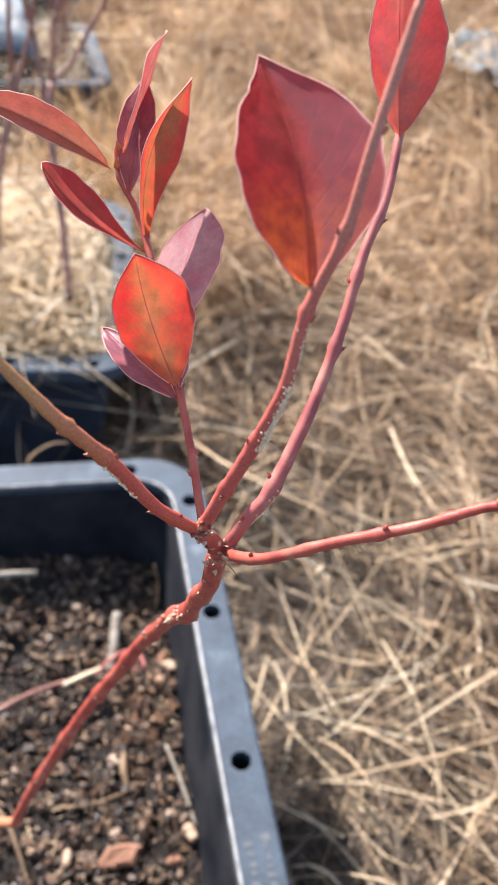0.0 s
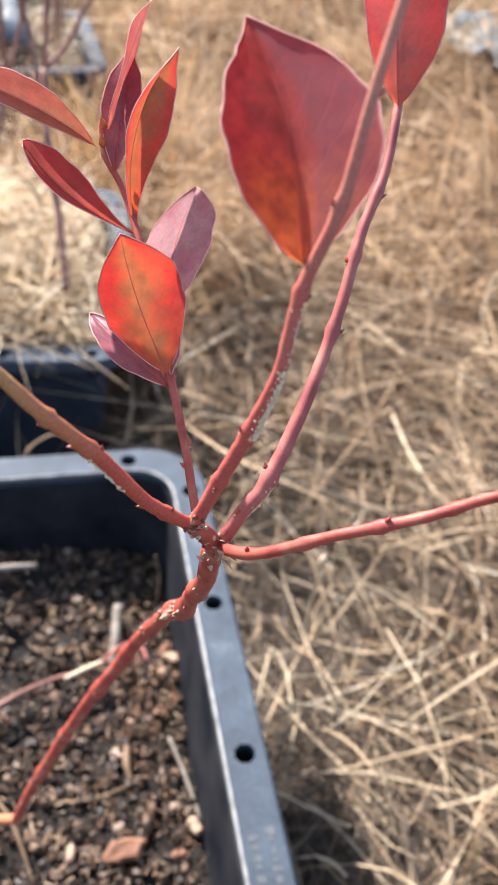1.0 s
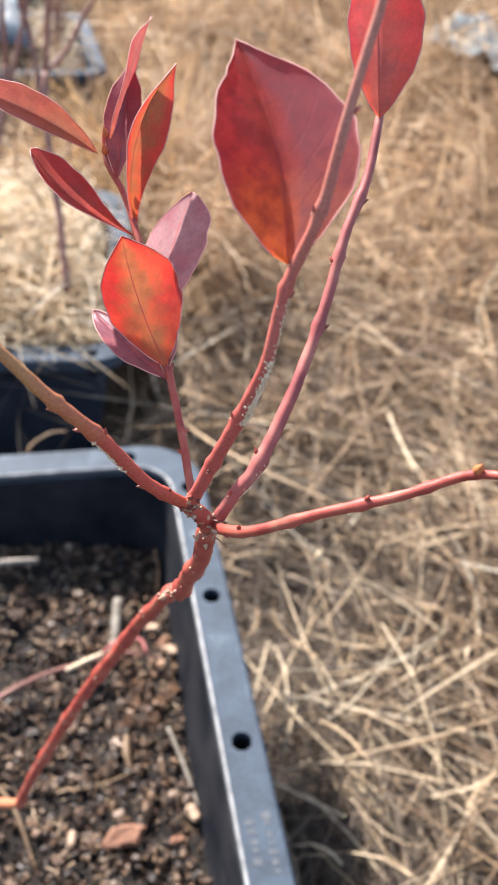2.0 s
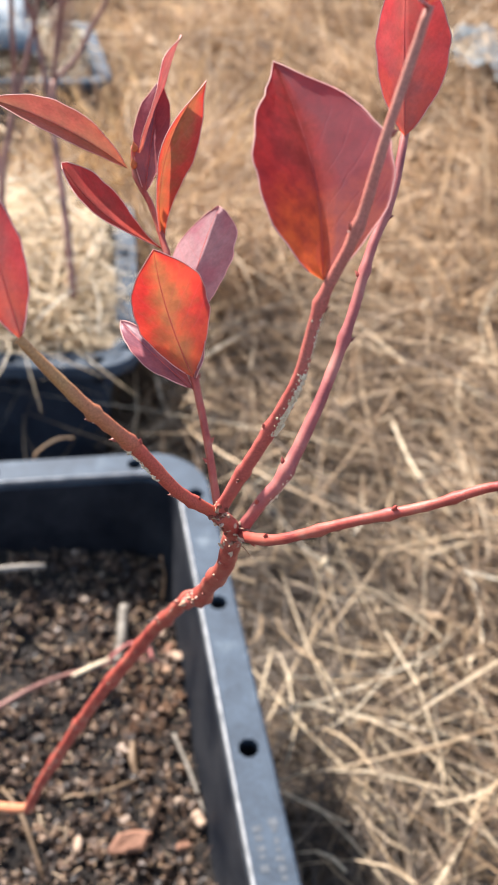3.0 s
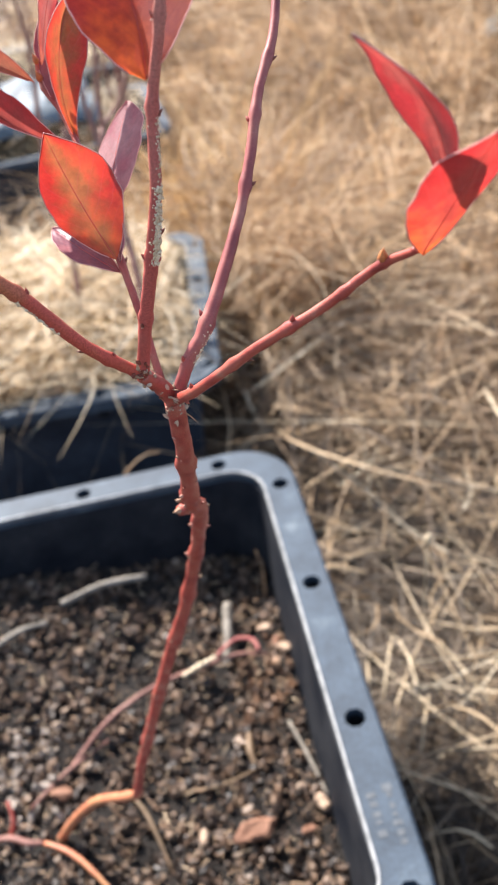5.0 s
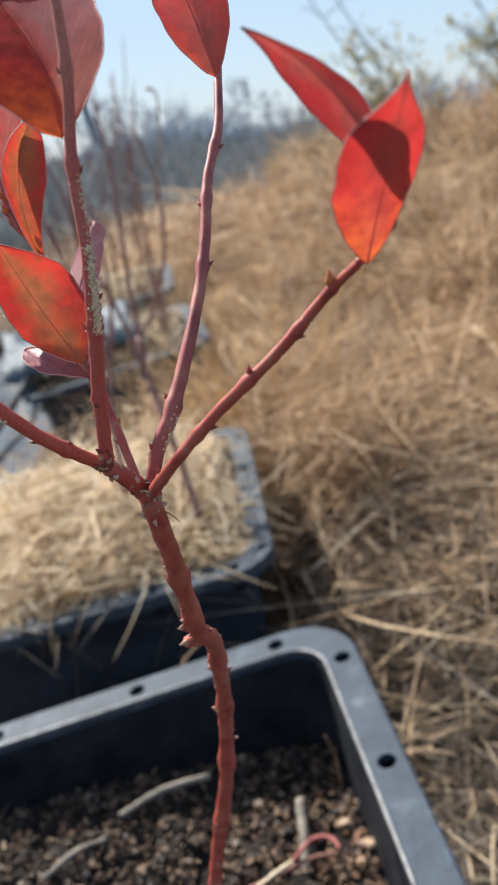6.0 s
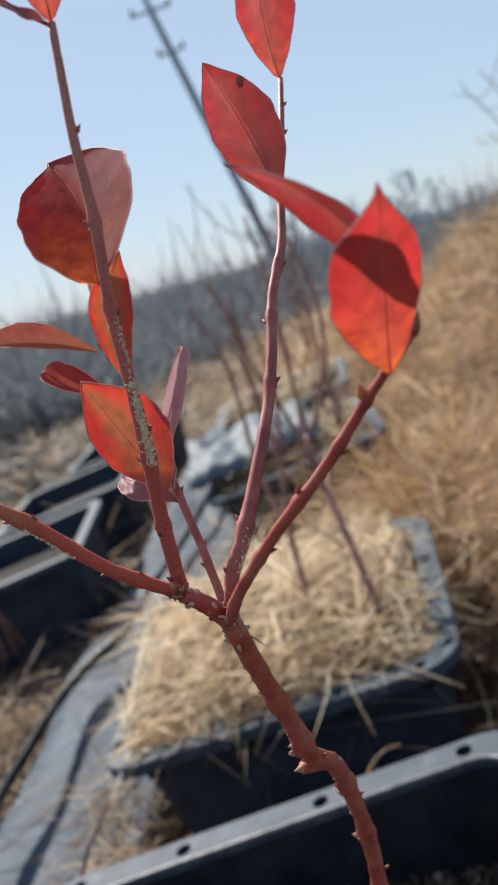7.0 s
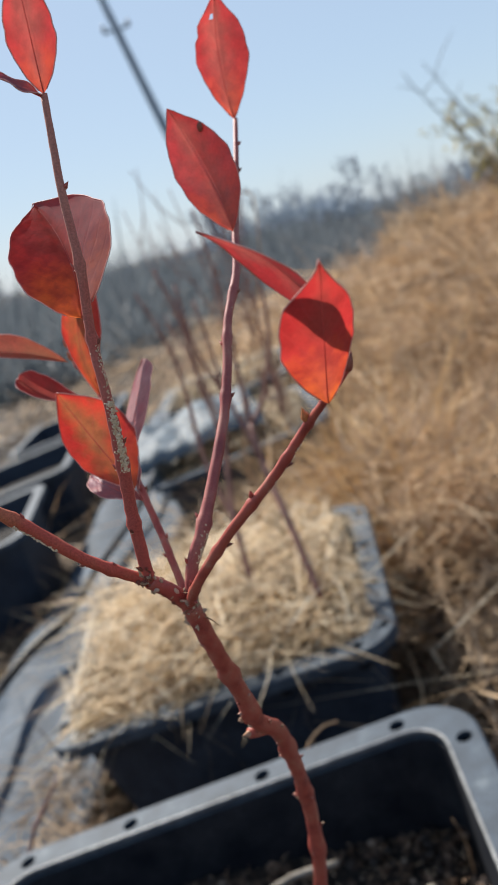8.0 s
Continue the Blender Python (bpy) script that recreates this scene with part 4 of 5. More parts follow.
leaf(br_f, "leaf", (0.0262, -0.0025, 0.7080), (0.0292, 0.0045, 0.7185), (-0.0010, 0.0008, 0.0003), (0.0011, -0.0006, 0.0003), LEAF_PINK_SUNLIT, "small pale leaf", bow=0.05, seed=15)
leaf(br_f, "leaf", (0.0165, 0.0400, 0.7420), (0.0225, 0.0600, 0.7660), (-0.0048, 0.0010, 0.0005), (0.0046, -0.0018, 0.0006), LEAF_PURPLE, "dark purple leaf at the tuft's heart", blunt=0.58, bow=0.05, seed=16)
leaf(br_a, "leaf", (-0.0159, -0.0449, 0.7501), (-0.0225, -0.0317, 0.7790), (-0.0060, 0.0006, -0.0010), (0.0050, 0.0006, 0.0010), LEAF_RED, "red leaf at the branch's end", bow=0.03, seed=17)
leaf(br_b, "leaf", (0.0540, -0.0437, 0.8118), (0.0600, -0.0490, 0.8356), (-0.0050, -0.0010, 0.0010), (0.0052, 0.0010, -0.0010), LEAF_RED, "red leaf at the top of the shoot", bow=0.03, seed=18)
leaf(br_b, "leaf", (0.0538, -0.0440, 0.8114), (0.0450, -0.0470, 0.8200), (0.0002, -0.0025, -0.0015), (-0.0002, 0.0025, 0.0015), LEAF_PURPLE, "narrow leaf at the top of the shoot", bow=0.03, seed=19)

part("dark_spot", mesh_from("dark_spot", *blob((0.0838, 0.0262, 0.7985), 0.0013, 5, (0.8, 0.4, 1.2), 5, 8, (0.85, 1.1), 0.3), BARK_DARK), spotted, "dark blemish near the leaf margin")
bud(shrub, (0.0925, -0.0750, 0.7352), (0.6, 0.1, 0.8), 0.0026, BARK_DARK)
bud(br_f, (0.0138, 0.0440, 0.7480), (-0.2, -0.3, 1.0), 0.0020, BUD)
bud(br_f, (0.0141, 0.0445, 0.7525), (-0.2, -0.2, 1.0), 0.0018, BUD)


def on_shoot(key, s, toward):
    """A place on a shoot's surface, at a share s of its length, on the side that toward names."""
    line, r = LINES[key]
    u = s * (len(line) - 1)
    i = min(int(u), len(line) - 2)
    t = line[i + 1] - line[i]
    c = line[i] + t * (u - i)
    t = t / np.linalg.norm(t)
    d = np.array(toward, float)
    d = d - t * (d @ t)
    d /= np.linalg.norm(d)
    return c + d * r[i] * 0.85, d + t * 1.1


def flecks(parent, key, s0, s1, toward, n, spread, size, seed):
    """White waxy flecks clinging along one side of a shoot."""
    g = np.random.default_rng(seed)
    parts = []
    for k in range(n):
        c, d = on_shoot(key, g.uniform(s0, s1), np.array(toward) + g.normal(0, 0.35, 3))
        parts.append(blob(c + d * size * g.uniform(0, 0.8), size * g.uniform(0.4, 1.3), seed * 997 + k, (1, 0.7, 0.6), 3, 5))
    return part("wax_fleck", mesh_from("wax_fleck", *merge(parts), FUZZ), parent, "tiny white waxy flecks on the bark")


KA, KB, KC, KR, KF = "branch turning from red to olive", "upright red branch with a big leaf", "long purple-red branch", "side branch reaching out to a red leaf", "slender arm with a tuft of leaves"
KS = "knotty brick-red main stem"
for ob, key, spots in ((br_c, KC, ((0.22, (-1, 0, 0.3)), (0.44, (1, -0.2, 0)), (0.55, (-1, 0, 0)), (0.66, (1, 0, 0)), (0.10, (-1, -0.4, 0)), (0.9, (1, 0, 0)), (0.95, (1, 0, 0)))),
                       (br_b, KB, ((0.28, (-1, 0, 0)), (0.34, (1, 0, 0)), (0.71, (-1, 0, 0)), (0.13, (-0.6, -1, 0)), (0.86, (1, 0, 0)), (0.56, (1, 0, 0)))),
                       (br_r, KR, ((0.17, (0, -0.3, 1)), (0.36, (0.3, 0, -1)), (0.52, (-0.4, 0, 1)), (0.66, (0.4, 0, -1)), (0.08, (0, 0, -1)))),
                       (br_a, KA, ((0.4, (0.6, 0, 1)), (0.58, (-0.6, 0, -1)), (0.12, (0.4, -0.3, 1)), (0.2, (-0.6, 0, -1)), (0.46, (-0.4, 0, -1)))),
                       (br_f, KF, ((0.1, (-1, 0, 0)), (0.28, (1, 0, 0)), (0.14, (1, -0.4, 0))))):
    for k, (s, d) in enumerate(spots):
        at, way = on_shoot(key, s, d)
        bud(ob, at, way, 0.00112, BARK_DARK if k % 2 else BARK, "bud")
        bud(ob, at - np.array(way) * 0.0004, d, 0.0008, SCAR, "bud_scar")
at, way = on_shoot(KR, 0.84, (-0.7, 0.2, 1.0))
bud(br_r, at, way, 0.0021, BUD)
at, way = on_shoot(KS, 0.735, (-0.8, -0.5, 0.3))
at = np.array(at)
tube("cut_stub", [at - np.array(way) * 0.002, at + np.array(way) * 0.0012, at + np.array(way) * 0.0030], [0.0026, 0.0022, 0.0018], BARK, stem, n=3, sides=8)
bud(stem, at + np.array(way) * 0.0027, way, 0.0022, SHRED, "stub_end")
for s, d, size in ((0.775, (-0.9, -0.3, 0.5), 0.0021), (0.79, (-0.7, -0.6, 0.6), 0.0015), (0.69, (-0.9, -0.2, 0.4), 0.0017), (0.755, (0.9, -0.4, 0.2), 0.0013), (0.60, (0.9, -0.3, 0.3), 0.0014), (0.455, (0.9, -0.3, 0.3), 0.0015), (0.31, (0.9, -0.3, 0.4), 0.0014)):
    at, way = on_shoot(KS, s, d)
    bud(stem, at, way, size, BARK, "knot")
    bud(stem, at + np.array(way) * size * 0.75, way, size * 0.62, SHRED if size > 0.0014 else BARK_DARK, "stub_end")
for s, d in ((0.70, (-0.9, 0.1, 0.6)), (0.765, (-0.8, 0.0, 0.7)), (0.61, (-0.9, -0.2, 0.5)), (0.52, (-0.9, -0.2, 0.5))):
    at, way = on_shoot(KS, s, d)
    bud(stem, at, way, 0.0019, SCAR, "stub_end")
g_bud = random.Random(4)
for k, s in enumerate((0.06, 0.13, 0.17, 0.22, 0.27, 0.33, 0.36, 0.42, 0.47, 0.52, 0.57, 0.63, 0.66, 0.70, 0.72, 0.745, 0.75, 0.77, 0.8, 0.83, 0.88, 0.91, 0.95)):
    for rep in range(1 + k % 2):
        at, way = on_shoot(KS, s + g_bud.uniform(-0.006, 0.006), (g_bud.choice((-1, 1)) * g_bud.uniform(0.2, 1.2), -0.7, 0.5))
        bud(stem, at, way, g_bud.uniform(0.0008, 0.0014), (SCAR, DRY_SCALE, SCAR, BARK_DARK)[(k + rep) % 4], "bud_scar")
# dry scales and threads round the fork
shreds_n = 26
sg = np.random.default_rng(71)
shred_base, shred_dir = [], []
for k in range(shreds_n):
    key = ("swollen fork of the stem", KS, KC, KA, KR)[k % 5]
    lo, hi = {0: (0.05, 0.95), 1: (0.975, 0.998), 2: (0.0, 0.05), 3: (0.0, 0.04), 4: (0.0, 0.07)}[k % 5]
    ang = sg.uniform(0, 6.28)
    at, way = on_shoot(key, sg.uniform(lo, hi), (math.cos(ang), -abs(math.sin(ang)) - 0.3, sg.uniform(-0.6, 0.3)))
    shred_base.append(at)
    shred_dir.append(np.array(way) * 0.4 + sg.normal(0, 0.6, 3))
part("papery_shred", blades("papery_shred", np.array(shred_base), np.array(shred_dir), sg.uniform(0.0010, 0.0028, shreds_n), sg.uniform(0.0005, 0.0014, shreds_n), sg.normal(0, 0.5, (shreds_n, 3)), SHRED, seed=72), stub, "pale papery shreds of bark round the fork")
flakes, crusts = [], []
for k in range(84):
    a = g_bud.uniform(0, 6.28)
    key = ("swollen fork of the stem", KS, KB, KC, KA, KR)[k % 6]
    s = {0: (0.0, 0.98), 1: (0.982, 0.998), 2: (0.0, 0.03), 3: (0.0, 0.035), 4: (0.0, 0.035), 5: (0.0, 0.05)}[k % 6]
    at, way = on_shoot(key, g_bud.uniform(*s), (math.cos(a), math.sin(a) - 0.5, g_bud.uniform(-0.3, 0.6)))
    (crusts if k % 4 == 0 else flakes).append(blob(at + np.array(way) * 0.0001, g_bud.uniform(0.0005, 0.0013), 700 + k, (1, 0.6, 0.35), 4, 6))
part("dry_scale", mesh_from("dry_scale", *merge(flakes), DRY_SCALE, smooth=False), stub, "tan dry scales crusted round the fork")
part("dark_scale", mesh_from("dark_scale", *merge(crusts), BARK_DARK, smooth=False), stub, "dark brown scales in the fork")
for k in range(10):
    a = g_bud.uniform(0, 6.28)
    at, way = on_shoot(("swollen fork of the stem", KB, KC, KA)[k % 4], g_bud.uniform(0.01, 0.05) if k % 4 else g_bud.uniform(0.1, 0.9), (math.cos(a), -abs(math.sin(a)), 0.3))
    bud(stub, at, way, g_bud.uniform(0.0008, 0.0015), BARK_DARK if k % 2 else DRY_SCALE, "bud_scale")
flecks(br_b, KB, 0.27, 0.44, (0.5, -0.9, 0.0), 420, 0.0004, 0.00042, 3)
flecks(br_b, KB, 0.42, 0.56, (0.9, -0.5, 0.0), 160, 0.0004, 0.00028, 13)
flecks(br_c, KC, 0.10, 0.21, (1, -0.3, -0.5), 130, 0.0004, 0.00040, 4)
flecks(br_c, KC, 0.50, 0.66, (1, -0.2, -0.4), 60, 0.0004, 0.00022, 7)
flecks(br_a, KA, 0.28, 0.42, (-0.5, -0.3, -1), 170, 0.0004, 0.00042, 5)
flecks(br_r, KR, 0.55, 0.75, (0.4, 0, -1), 90, 0.0004, 0.00026, 6)


# ---- litter on the peat ----
def litter(name, points, radii, mat, label, category, sides=7):
    line = spline(points, 6)
    v, f = tube_arrays(line, np.interp(np.linspace(0, 1, len(line)), np.linspace(0, 1, len(radii)), radii), sides, 0.08, len(label))
    return solid(name, mesh_from(name, v, f, mat), label, category)


litter("dead_twig", [(-0.119, 0.195, 0.208), (-0.085, 0.222, 0.222), (-0.044, 0.241, 0.228), (0.0, 0.256, 0.222), (0.03, 0.262, 0.220), (0.0554, 0.2609, 0.2136)], [0.0020, 0.0022, 0.0021, 0.0020, 0.0018, 0.0015], TWIG, "thin pinkish dead twig lying across the peat", "twig")
litter("dead_twig", [(-0.136, 0.135, 0.214), (-0.119, 0.124, 0.215), (-0.102, 0.107, 0.213), (-0.085, 0.085, 0.207)], [0.0020, 0.0022, 0.0022, 0.0017], BARK_TAN_SUNLIT, "short red twig half sunk in the peat", "twig")
litter("dead_twig", [(-0.185, 0.152, 0.207), (-0.163, 0.146, 0.213), (-0.149, 0.138, 0.215), (-0.137, 0.136, 0.213)], [0.0020, 0.0026, 0.0027, 0.0021], TWIG, "dark grey-brown end of a rotten twig", "twig")
litter("dead_twig", [(-0.0182, 0.2457, 0.2280), (-0.0029, 0.2523, 0.2280), (0.0126, 0.2584, 0.2280)], [0.0016, 0.0020, 0.0015], FUZZ, "bleached white bit of peeled twig on the peat", "twig")
litter("straw_stalk", [(-0.118, 0.347, 0.241), (-0.078, 0.353, 0.247), (-0.038, 0.358, 0.241)], [0.0030, 0.0034, 0.0030], STALK_GREY, "flat grey stalk by the pot wall", "stalk")
litter("straw_stalk", [(0.0306, 0.3183, 0.2235), (0.026, 0.29, 0.217), (0.020, 0.262, 0.208)], [0.0046, 0.0045, 0.0042], STALK_GREY, "pale stub of stalk standing in the peat", "stalk")
litter("straw_stalk", [(0.060, 0.192, 0.210), (0.068, 0.157, 0.212), (0.075, 0.122, 0.209)], [0.0014, 0.0017, 0.0014], STALK_GREY, "thin pale straw on the peat", "stalk")
litter("straw_stalk", [(0.027, 0.195, 0.208), (0.025, 0.176, 0.211), (0.027, 0.160, 0.208)], [0.0024, 0.003, 0.002], STRAW, "pale greenish bit of stalk on the peat", "stalk")
litter("straw_stalk", [(-0.075, 0.165, 0.210), (-0.060, 0.140, 0.212), (-0.045, 0.094, 0.208)], [0.0012, 0.0016, 0.0014], STRAW, "thin bent straw beside the stem foot", "stalk")
litter("straw_stalk", [(-0.030, 0.152, 0.209), (0.0, 0.150, 0.211), (0.027, 0.158, 0.209)], [0.0011, 0.0013, 0.0010], STRAW, "fine straw on the peat", "stalk")
litter("dead_root", [(0.081, 0.221, 0.215), (0.079, 0.195, 0.212), (0.080, 0.174, 0.214), (0.078, 0.155, 0.210)], [0.0022, 0.0018, 0.0024, 0.0014], STRAW, "pale curled root by the pot wall", "root")
litter("dead_twig", [(-0.165, 0.150, 0.206), (-0.160, 0.158, 0.216), (-0.163, 0.170, 0.224)], [0.0022, 0.0020, 0.0014], BARK, "short curled red twig end in the peat", "twig")
litter("dead_twig", [(-0.150, 0.170, 0.207), (-0.120, 0.192, 0.212), (-0.085, 0.215, 0.209)], [0.0012, 0.0014, 0.0010], TWIG, "hair-thin pink twig on the peat", "twig")
litter("dead_twig", [(0.0125, 0.2602, 0.2260), (0.0305, 0.2733, 0.2260), (0.0455, 0.2691, 0.2260), (0.0492, 0.2563, 0.2260)], [0.0017, 0.0018, 0.0018, 0.0015], BARK_BLOOM, "short stub of dead pink twig", "twig")
litter("straw_stalk", [(0.066, 0.330, 0.210), (0.069, 0.338, 0.235), (0.066, 0.345, 0.255)], [0.0008, 0.0008, 0.0005], STRAW, "thin straw standing in the pot's corner", "stalk")
litter("straw_stalk", [(-0.186, 0.312, 0.236), (-0.157, 0.325, 0.240), (-0.132, 0.332, 0.237)], [0.0025, 0.0028, 0.002], STALK_GREY, "grey scrap of stalk in the shaded peat", "stalk")
litter("grass_stalk", [(0.269, 0.291, 0.05), (0.297, 0.216, 0.062), (0.332, 0.162, 0.05)], [0.0014, 0.0020, 0.0012], STRAW_PALE, "long pale flattened grass stalk lying on the straw", "grass stalk")
litter("grass_stalk", [(0.276, 0.26, 0.06), (0.269, 0.2, 0.072), (0.269, 0.156, 0.06)], [0.0010, 0.0014, 0.0008], STRAW_PALE, "pale grass stalk lying on the straw", "grass stalk")
litter("grass_stalk", [(0.386, 0.237, 0.06), (0.36, 0.175, 0.072), (0.335, 0.115, 0.06)], [0.0012, 0.0016, 0.0010], STRAW_PALE, "pale grass stalk lying on the straw", "grass stalk")
litter("grass_stalk", [(0.443, 0.632, 0.08), (0.455, 0.546, 0.092), (0.484, 0.489, 0.08)], [0.0016, 0.0023, 0.0014], STRAW_PALE, "long pale flattened grass stalk lying on the straw", "grass stalk")
litter("grass_stalk", [(0.439, 0.705, 0.09), (0.487, 0.701, 0.102), (0.546, 0.691, 0.09)], [0.0010, 0.0015, 0.0009], STRAW_PALE, "curved pale grass blade lying on the straw", "grass stalk")
litter("grass_stalk", [(0.194, 0.362, 0.07), (0.179, 0.327, 0.082), (0.163, 0.291, 0.07)], [0.0012, 0.0016, 0.0010], STRAW_PALE, "grey grass stalk lying on the straw", "grass stalk")
litter("grass_stalk", [(0.24, 0.341, 0.07), (0.248, 0.289, 0.082), (0.263, 0.25, 0.07)], [0.0010, 0.0015, 0.0009], STRAW_PALE, "grey grass stalk lying on the straw", "grass stalk")
litter("grass_stalk", [(0.209, 0.29, 0.06), (0.189, 0.247, 0.072), (0.18, 0.228, 0.06)], [0.0010, 0.0015, 0.0009], STRAW_PALE, "grey grass stalk lying on the straw", "grass stalk")
litter("grass_stalk", [(0.251, 0.203, 0.05), (0.266, 0.151, 0.062), (0.287, 0.111, 0.05)], [0.0012, 0.0016, 0.0010], STRAW_PALE, "pale grass stalk lying on the straw", "grass stalk")
litter("dead_twig", [(-0.445, 0.57, 0.01), (-0.420, 0.56, 0.160), (-0.376, 0.56, 0.234), (-0.354, 0.56, 0.257), (-0.318, 0.56, 0.292)], [0.0032, 0.0028, 0.0024, 0.0022, 0.0012], TWIG, "thin brown twig standing between the two pots", "twig")
for k, (x, y, z) in enumerate(((0.247, 0.290, 0.045), (0.312, 0.196, 0.045), (0.243, 0.581, 0.055))):
    v, f = blob((x, y, z), 0.011, 500 + k, (1.0, 0.7, 0.3), 5, 8)
    solid("plastic_scrap", mesh_from("plastic_scrap", v, f, FILM), "small bluish-grey scrap of plastic in the straw", "plastic scrap", "scraps in the straw")


head = thing("seed_head", "flat tan seed head on a thin stalk standing in the straw", "seed head")
tube("stalk", [(0.225, 0.36, 0.0), (0.232, 0.37, 0.09), (0.240, 0.380, 0.172)], [0.0011, 0.0010, 0.0008], STRAW_PALE, head, n=4, sides=6)
part("head", mesh_from("head", *blob((0.241, 0.381, 0.181), 0.0105, 640, (0.55, 0.35, 1.0), 6, 8, (0.85, 1.12), 0.6), STRAW_PALE), head)


def chip(at, length, width, thick, turn, seed, mat, label, group=""):
    """A split flake of bark: an uneven outline, bevelled, lying a little askew."""
    g = np.random.default_rng(seed)
    m = Euler((g.uniform(-0.15, 0.15), g.uniform(-0.15, 0.15), turn)).to_matrix()
    ang = np.arange(9) * 2 * math.pi / 9 + g.uniform(-0.25, 0.25, 9)
    rad = g.uniform(0.75, 1.1, 9)
    v, f = [], []
    for q, z in ((0.8, -0.5), (1.0, -0.2), (0.95, 0.2), (0.72, 0.5)):
        for w, r in zip(ang, rad):
            p = Vector((math.cos(w) * r * q * length, math.sin(w) * r * q * width, (z + 0.25 * math.sin(3 * w + seed)) * thick))
            v.append(tuple(m @ p + Vector(at)))
    for i in range(3):
        f += [(i * 9 + j, i * 9 + (j + 1) % 9, i * 9 + 9 + (j + 1) % 9, i * 9 + 9 + j) for j in range(9)]
    f += [tuple(range(9))[::-1], tuple(27 + j for j in range(9))]
    solid("bark_chip", mesh_from("bark_chip", v, f, mat, smooth=False), label, "bark chip", group)


for k, (x, y, s) in enumerate(((0.058, 0.292, 0.008), (0.066, 0.275, 0.006), (0.072, 0.266, 0.009), (-0.030, 0.330, 0.006), (0.070, 0.118, 0.009), (0.055, 0.100, 0.007), (-0.020, 0.112, 0.007), (-0.125, 0.175, 0.010))):
    chip((x, y, 0.2115), s, s * 0.6, s * 0.45, k * 1.3, 300 + k, CHIP if k % 2 else DRY_SCALE, "small pale wood chip among the crumbs" if k % 2 == 0 else "small brown wood chip among the crumbs", "chips on the peat")
chip((0.0185, 0.1070, 0.2145), 0.0175, 0.0095, 0.0055, 0.30, 77, CHIP, "flat orange-brown bark chip on the peat")
litter("straw_stalk", [(-0.052, 0.475, 0.10), (-0.050, 0.480, 0.22), (-0.047, 0.482, 0.258), (-0.040, 0.485, 0.272), (-0.022, 0.490, 0.281), (-0.006, 0.495, 0.278)], [0.0015, 0.0015, 0.0015, 0.0014, 0.0012, 0.0008], STRAW, "greyish straw arching up between the two pots", "stalk")


# ---- the bed further off ----
for x, y, turn, foot in POTS[2:]:
    pot(x, y, turn, foot, "square black plastic pot heaped with straw, further along the row", near=False)
for x, y, turn in ((-0.93, 1.92, 5), (-0.96, 2.66, 2), (-0.90, 3.42, -4)):
    foot = float(terrain(np.array(x), np.array(y))) - 0.05
    pot(x, y, turn, foot, "square black plastic pot standing in the dry grass", near=False)
    fill = mesh_from("mulch", *rings([(POT_IN - 0.008, 0.205, 0.034), (0.12, 0.225, 0.03), (0.0012, 0.23, 0.0006)], False)[:2], PEAT)
    m = solid("mulch", fill, "dark peat filling a black pot", "mulch", kind="stuff")
    m.matrix_world = pose(x, y, foot, 0, 0, turn)


def film():
    """A strip of grey plastic film along the bed, creased and glossy."""
    n, m = 70, 10
    v, f = [], []
    for i in range(n + 1):
        s = i / n
        for j in range(m + 1):
            y = 0.45 + 3.4 * s
            x = -0.62 + 0.28 * s + (j / m - 0.5) * 0.32 + 0.02 * math.sin(6 * s)
            z = float(terrain(np.array(x), np.array(y))) + 0.075 + 0.03 * noise.noise(Vector((x * 9, y * 2.5, 0))) + 0.008 * noise.noise(Vector((x * 34, y * 5, 5)))
            v.append((x, y, z))
    for i in range(n):
        for j in range(m):
            a = i * (m + 1) + j
            f.append((a, a + 1, a + m + 2, a + m + 1))
    ob = solid("plastic_film", mesh_from("plastic_film", v, f, FILM), "creased grey plastic film laid along the pots", "plastic film")
    mod = ob.modifiers.new("thickness", "SOLIDIFY")
    mod.thickness = 0.001


film()
litter("drip_hose", [(-0.66, 0.80, 0.135), (-0.668, 0.92, 0.137), (-0.655, 1.05, 0.137), (-0.636, 1.19, 0.136), (-0.600, 1.30, 0.135), (-0.545, 1.40, 0.132), (-0.520, 1.60, 0.13), (-0.465, 1.85, 0.13), (-0.42, 2.3, 0.12)],
       [0.009, 0.009], PLASTIC, "thin black irrigation hose lying on the film", "hose", 9)


def plastic_sheet(x0, y0, wide, deep):
    """A crumpled pale sheet of plastic caught in the grass of the bank."""
    n = 26
    v, f = [], []
    for i in range(n + 1):
        for j in range(n + 1):
            x = x0 + wide * (i / n - 0.5) + 0.04 * noise.noise(Vector((i * 0.4, j * 0.4, 2.0)))
            y = y0 + deep * (j / n - 0.5) + 0.04 * noise.noise(Vector((i * 0.4, j * 0.4, 7.0)))
            z = float(terrain(np.array(x), np.array(y))) + 0.12 + 0.08 * noise.noise(Vector((x * 5, y * 4, 1.0))) + 0.04 * noise.noise(Vector((x * 16, y * 13, 4.0)))
            v.append((x, y, z))
    for i in range(n):
        for j in range(n):
            a = i * (n + 1) + j
            f.append((a, a + n + 1, a + n + 2, a + 1))
    ob = solid("plastic_sheet", mesh_from("plastic_sheet", v, f, FILM_PALE), "crumpled pale bluish plastic sheet lying in the bank's grass", "plastic sheet")
    mod = ob.modifiers.new("thickness", "SOLIDIFY")
    mod.thickness = 0.002


plastic_sheet(1.36, 2.2, 0.46, 0.6)


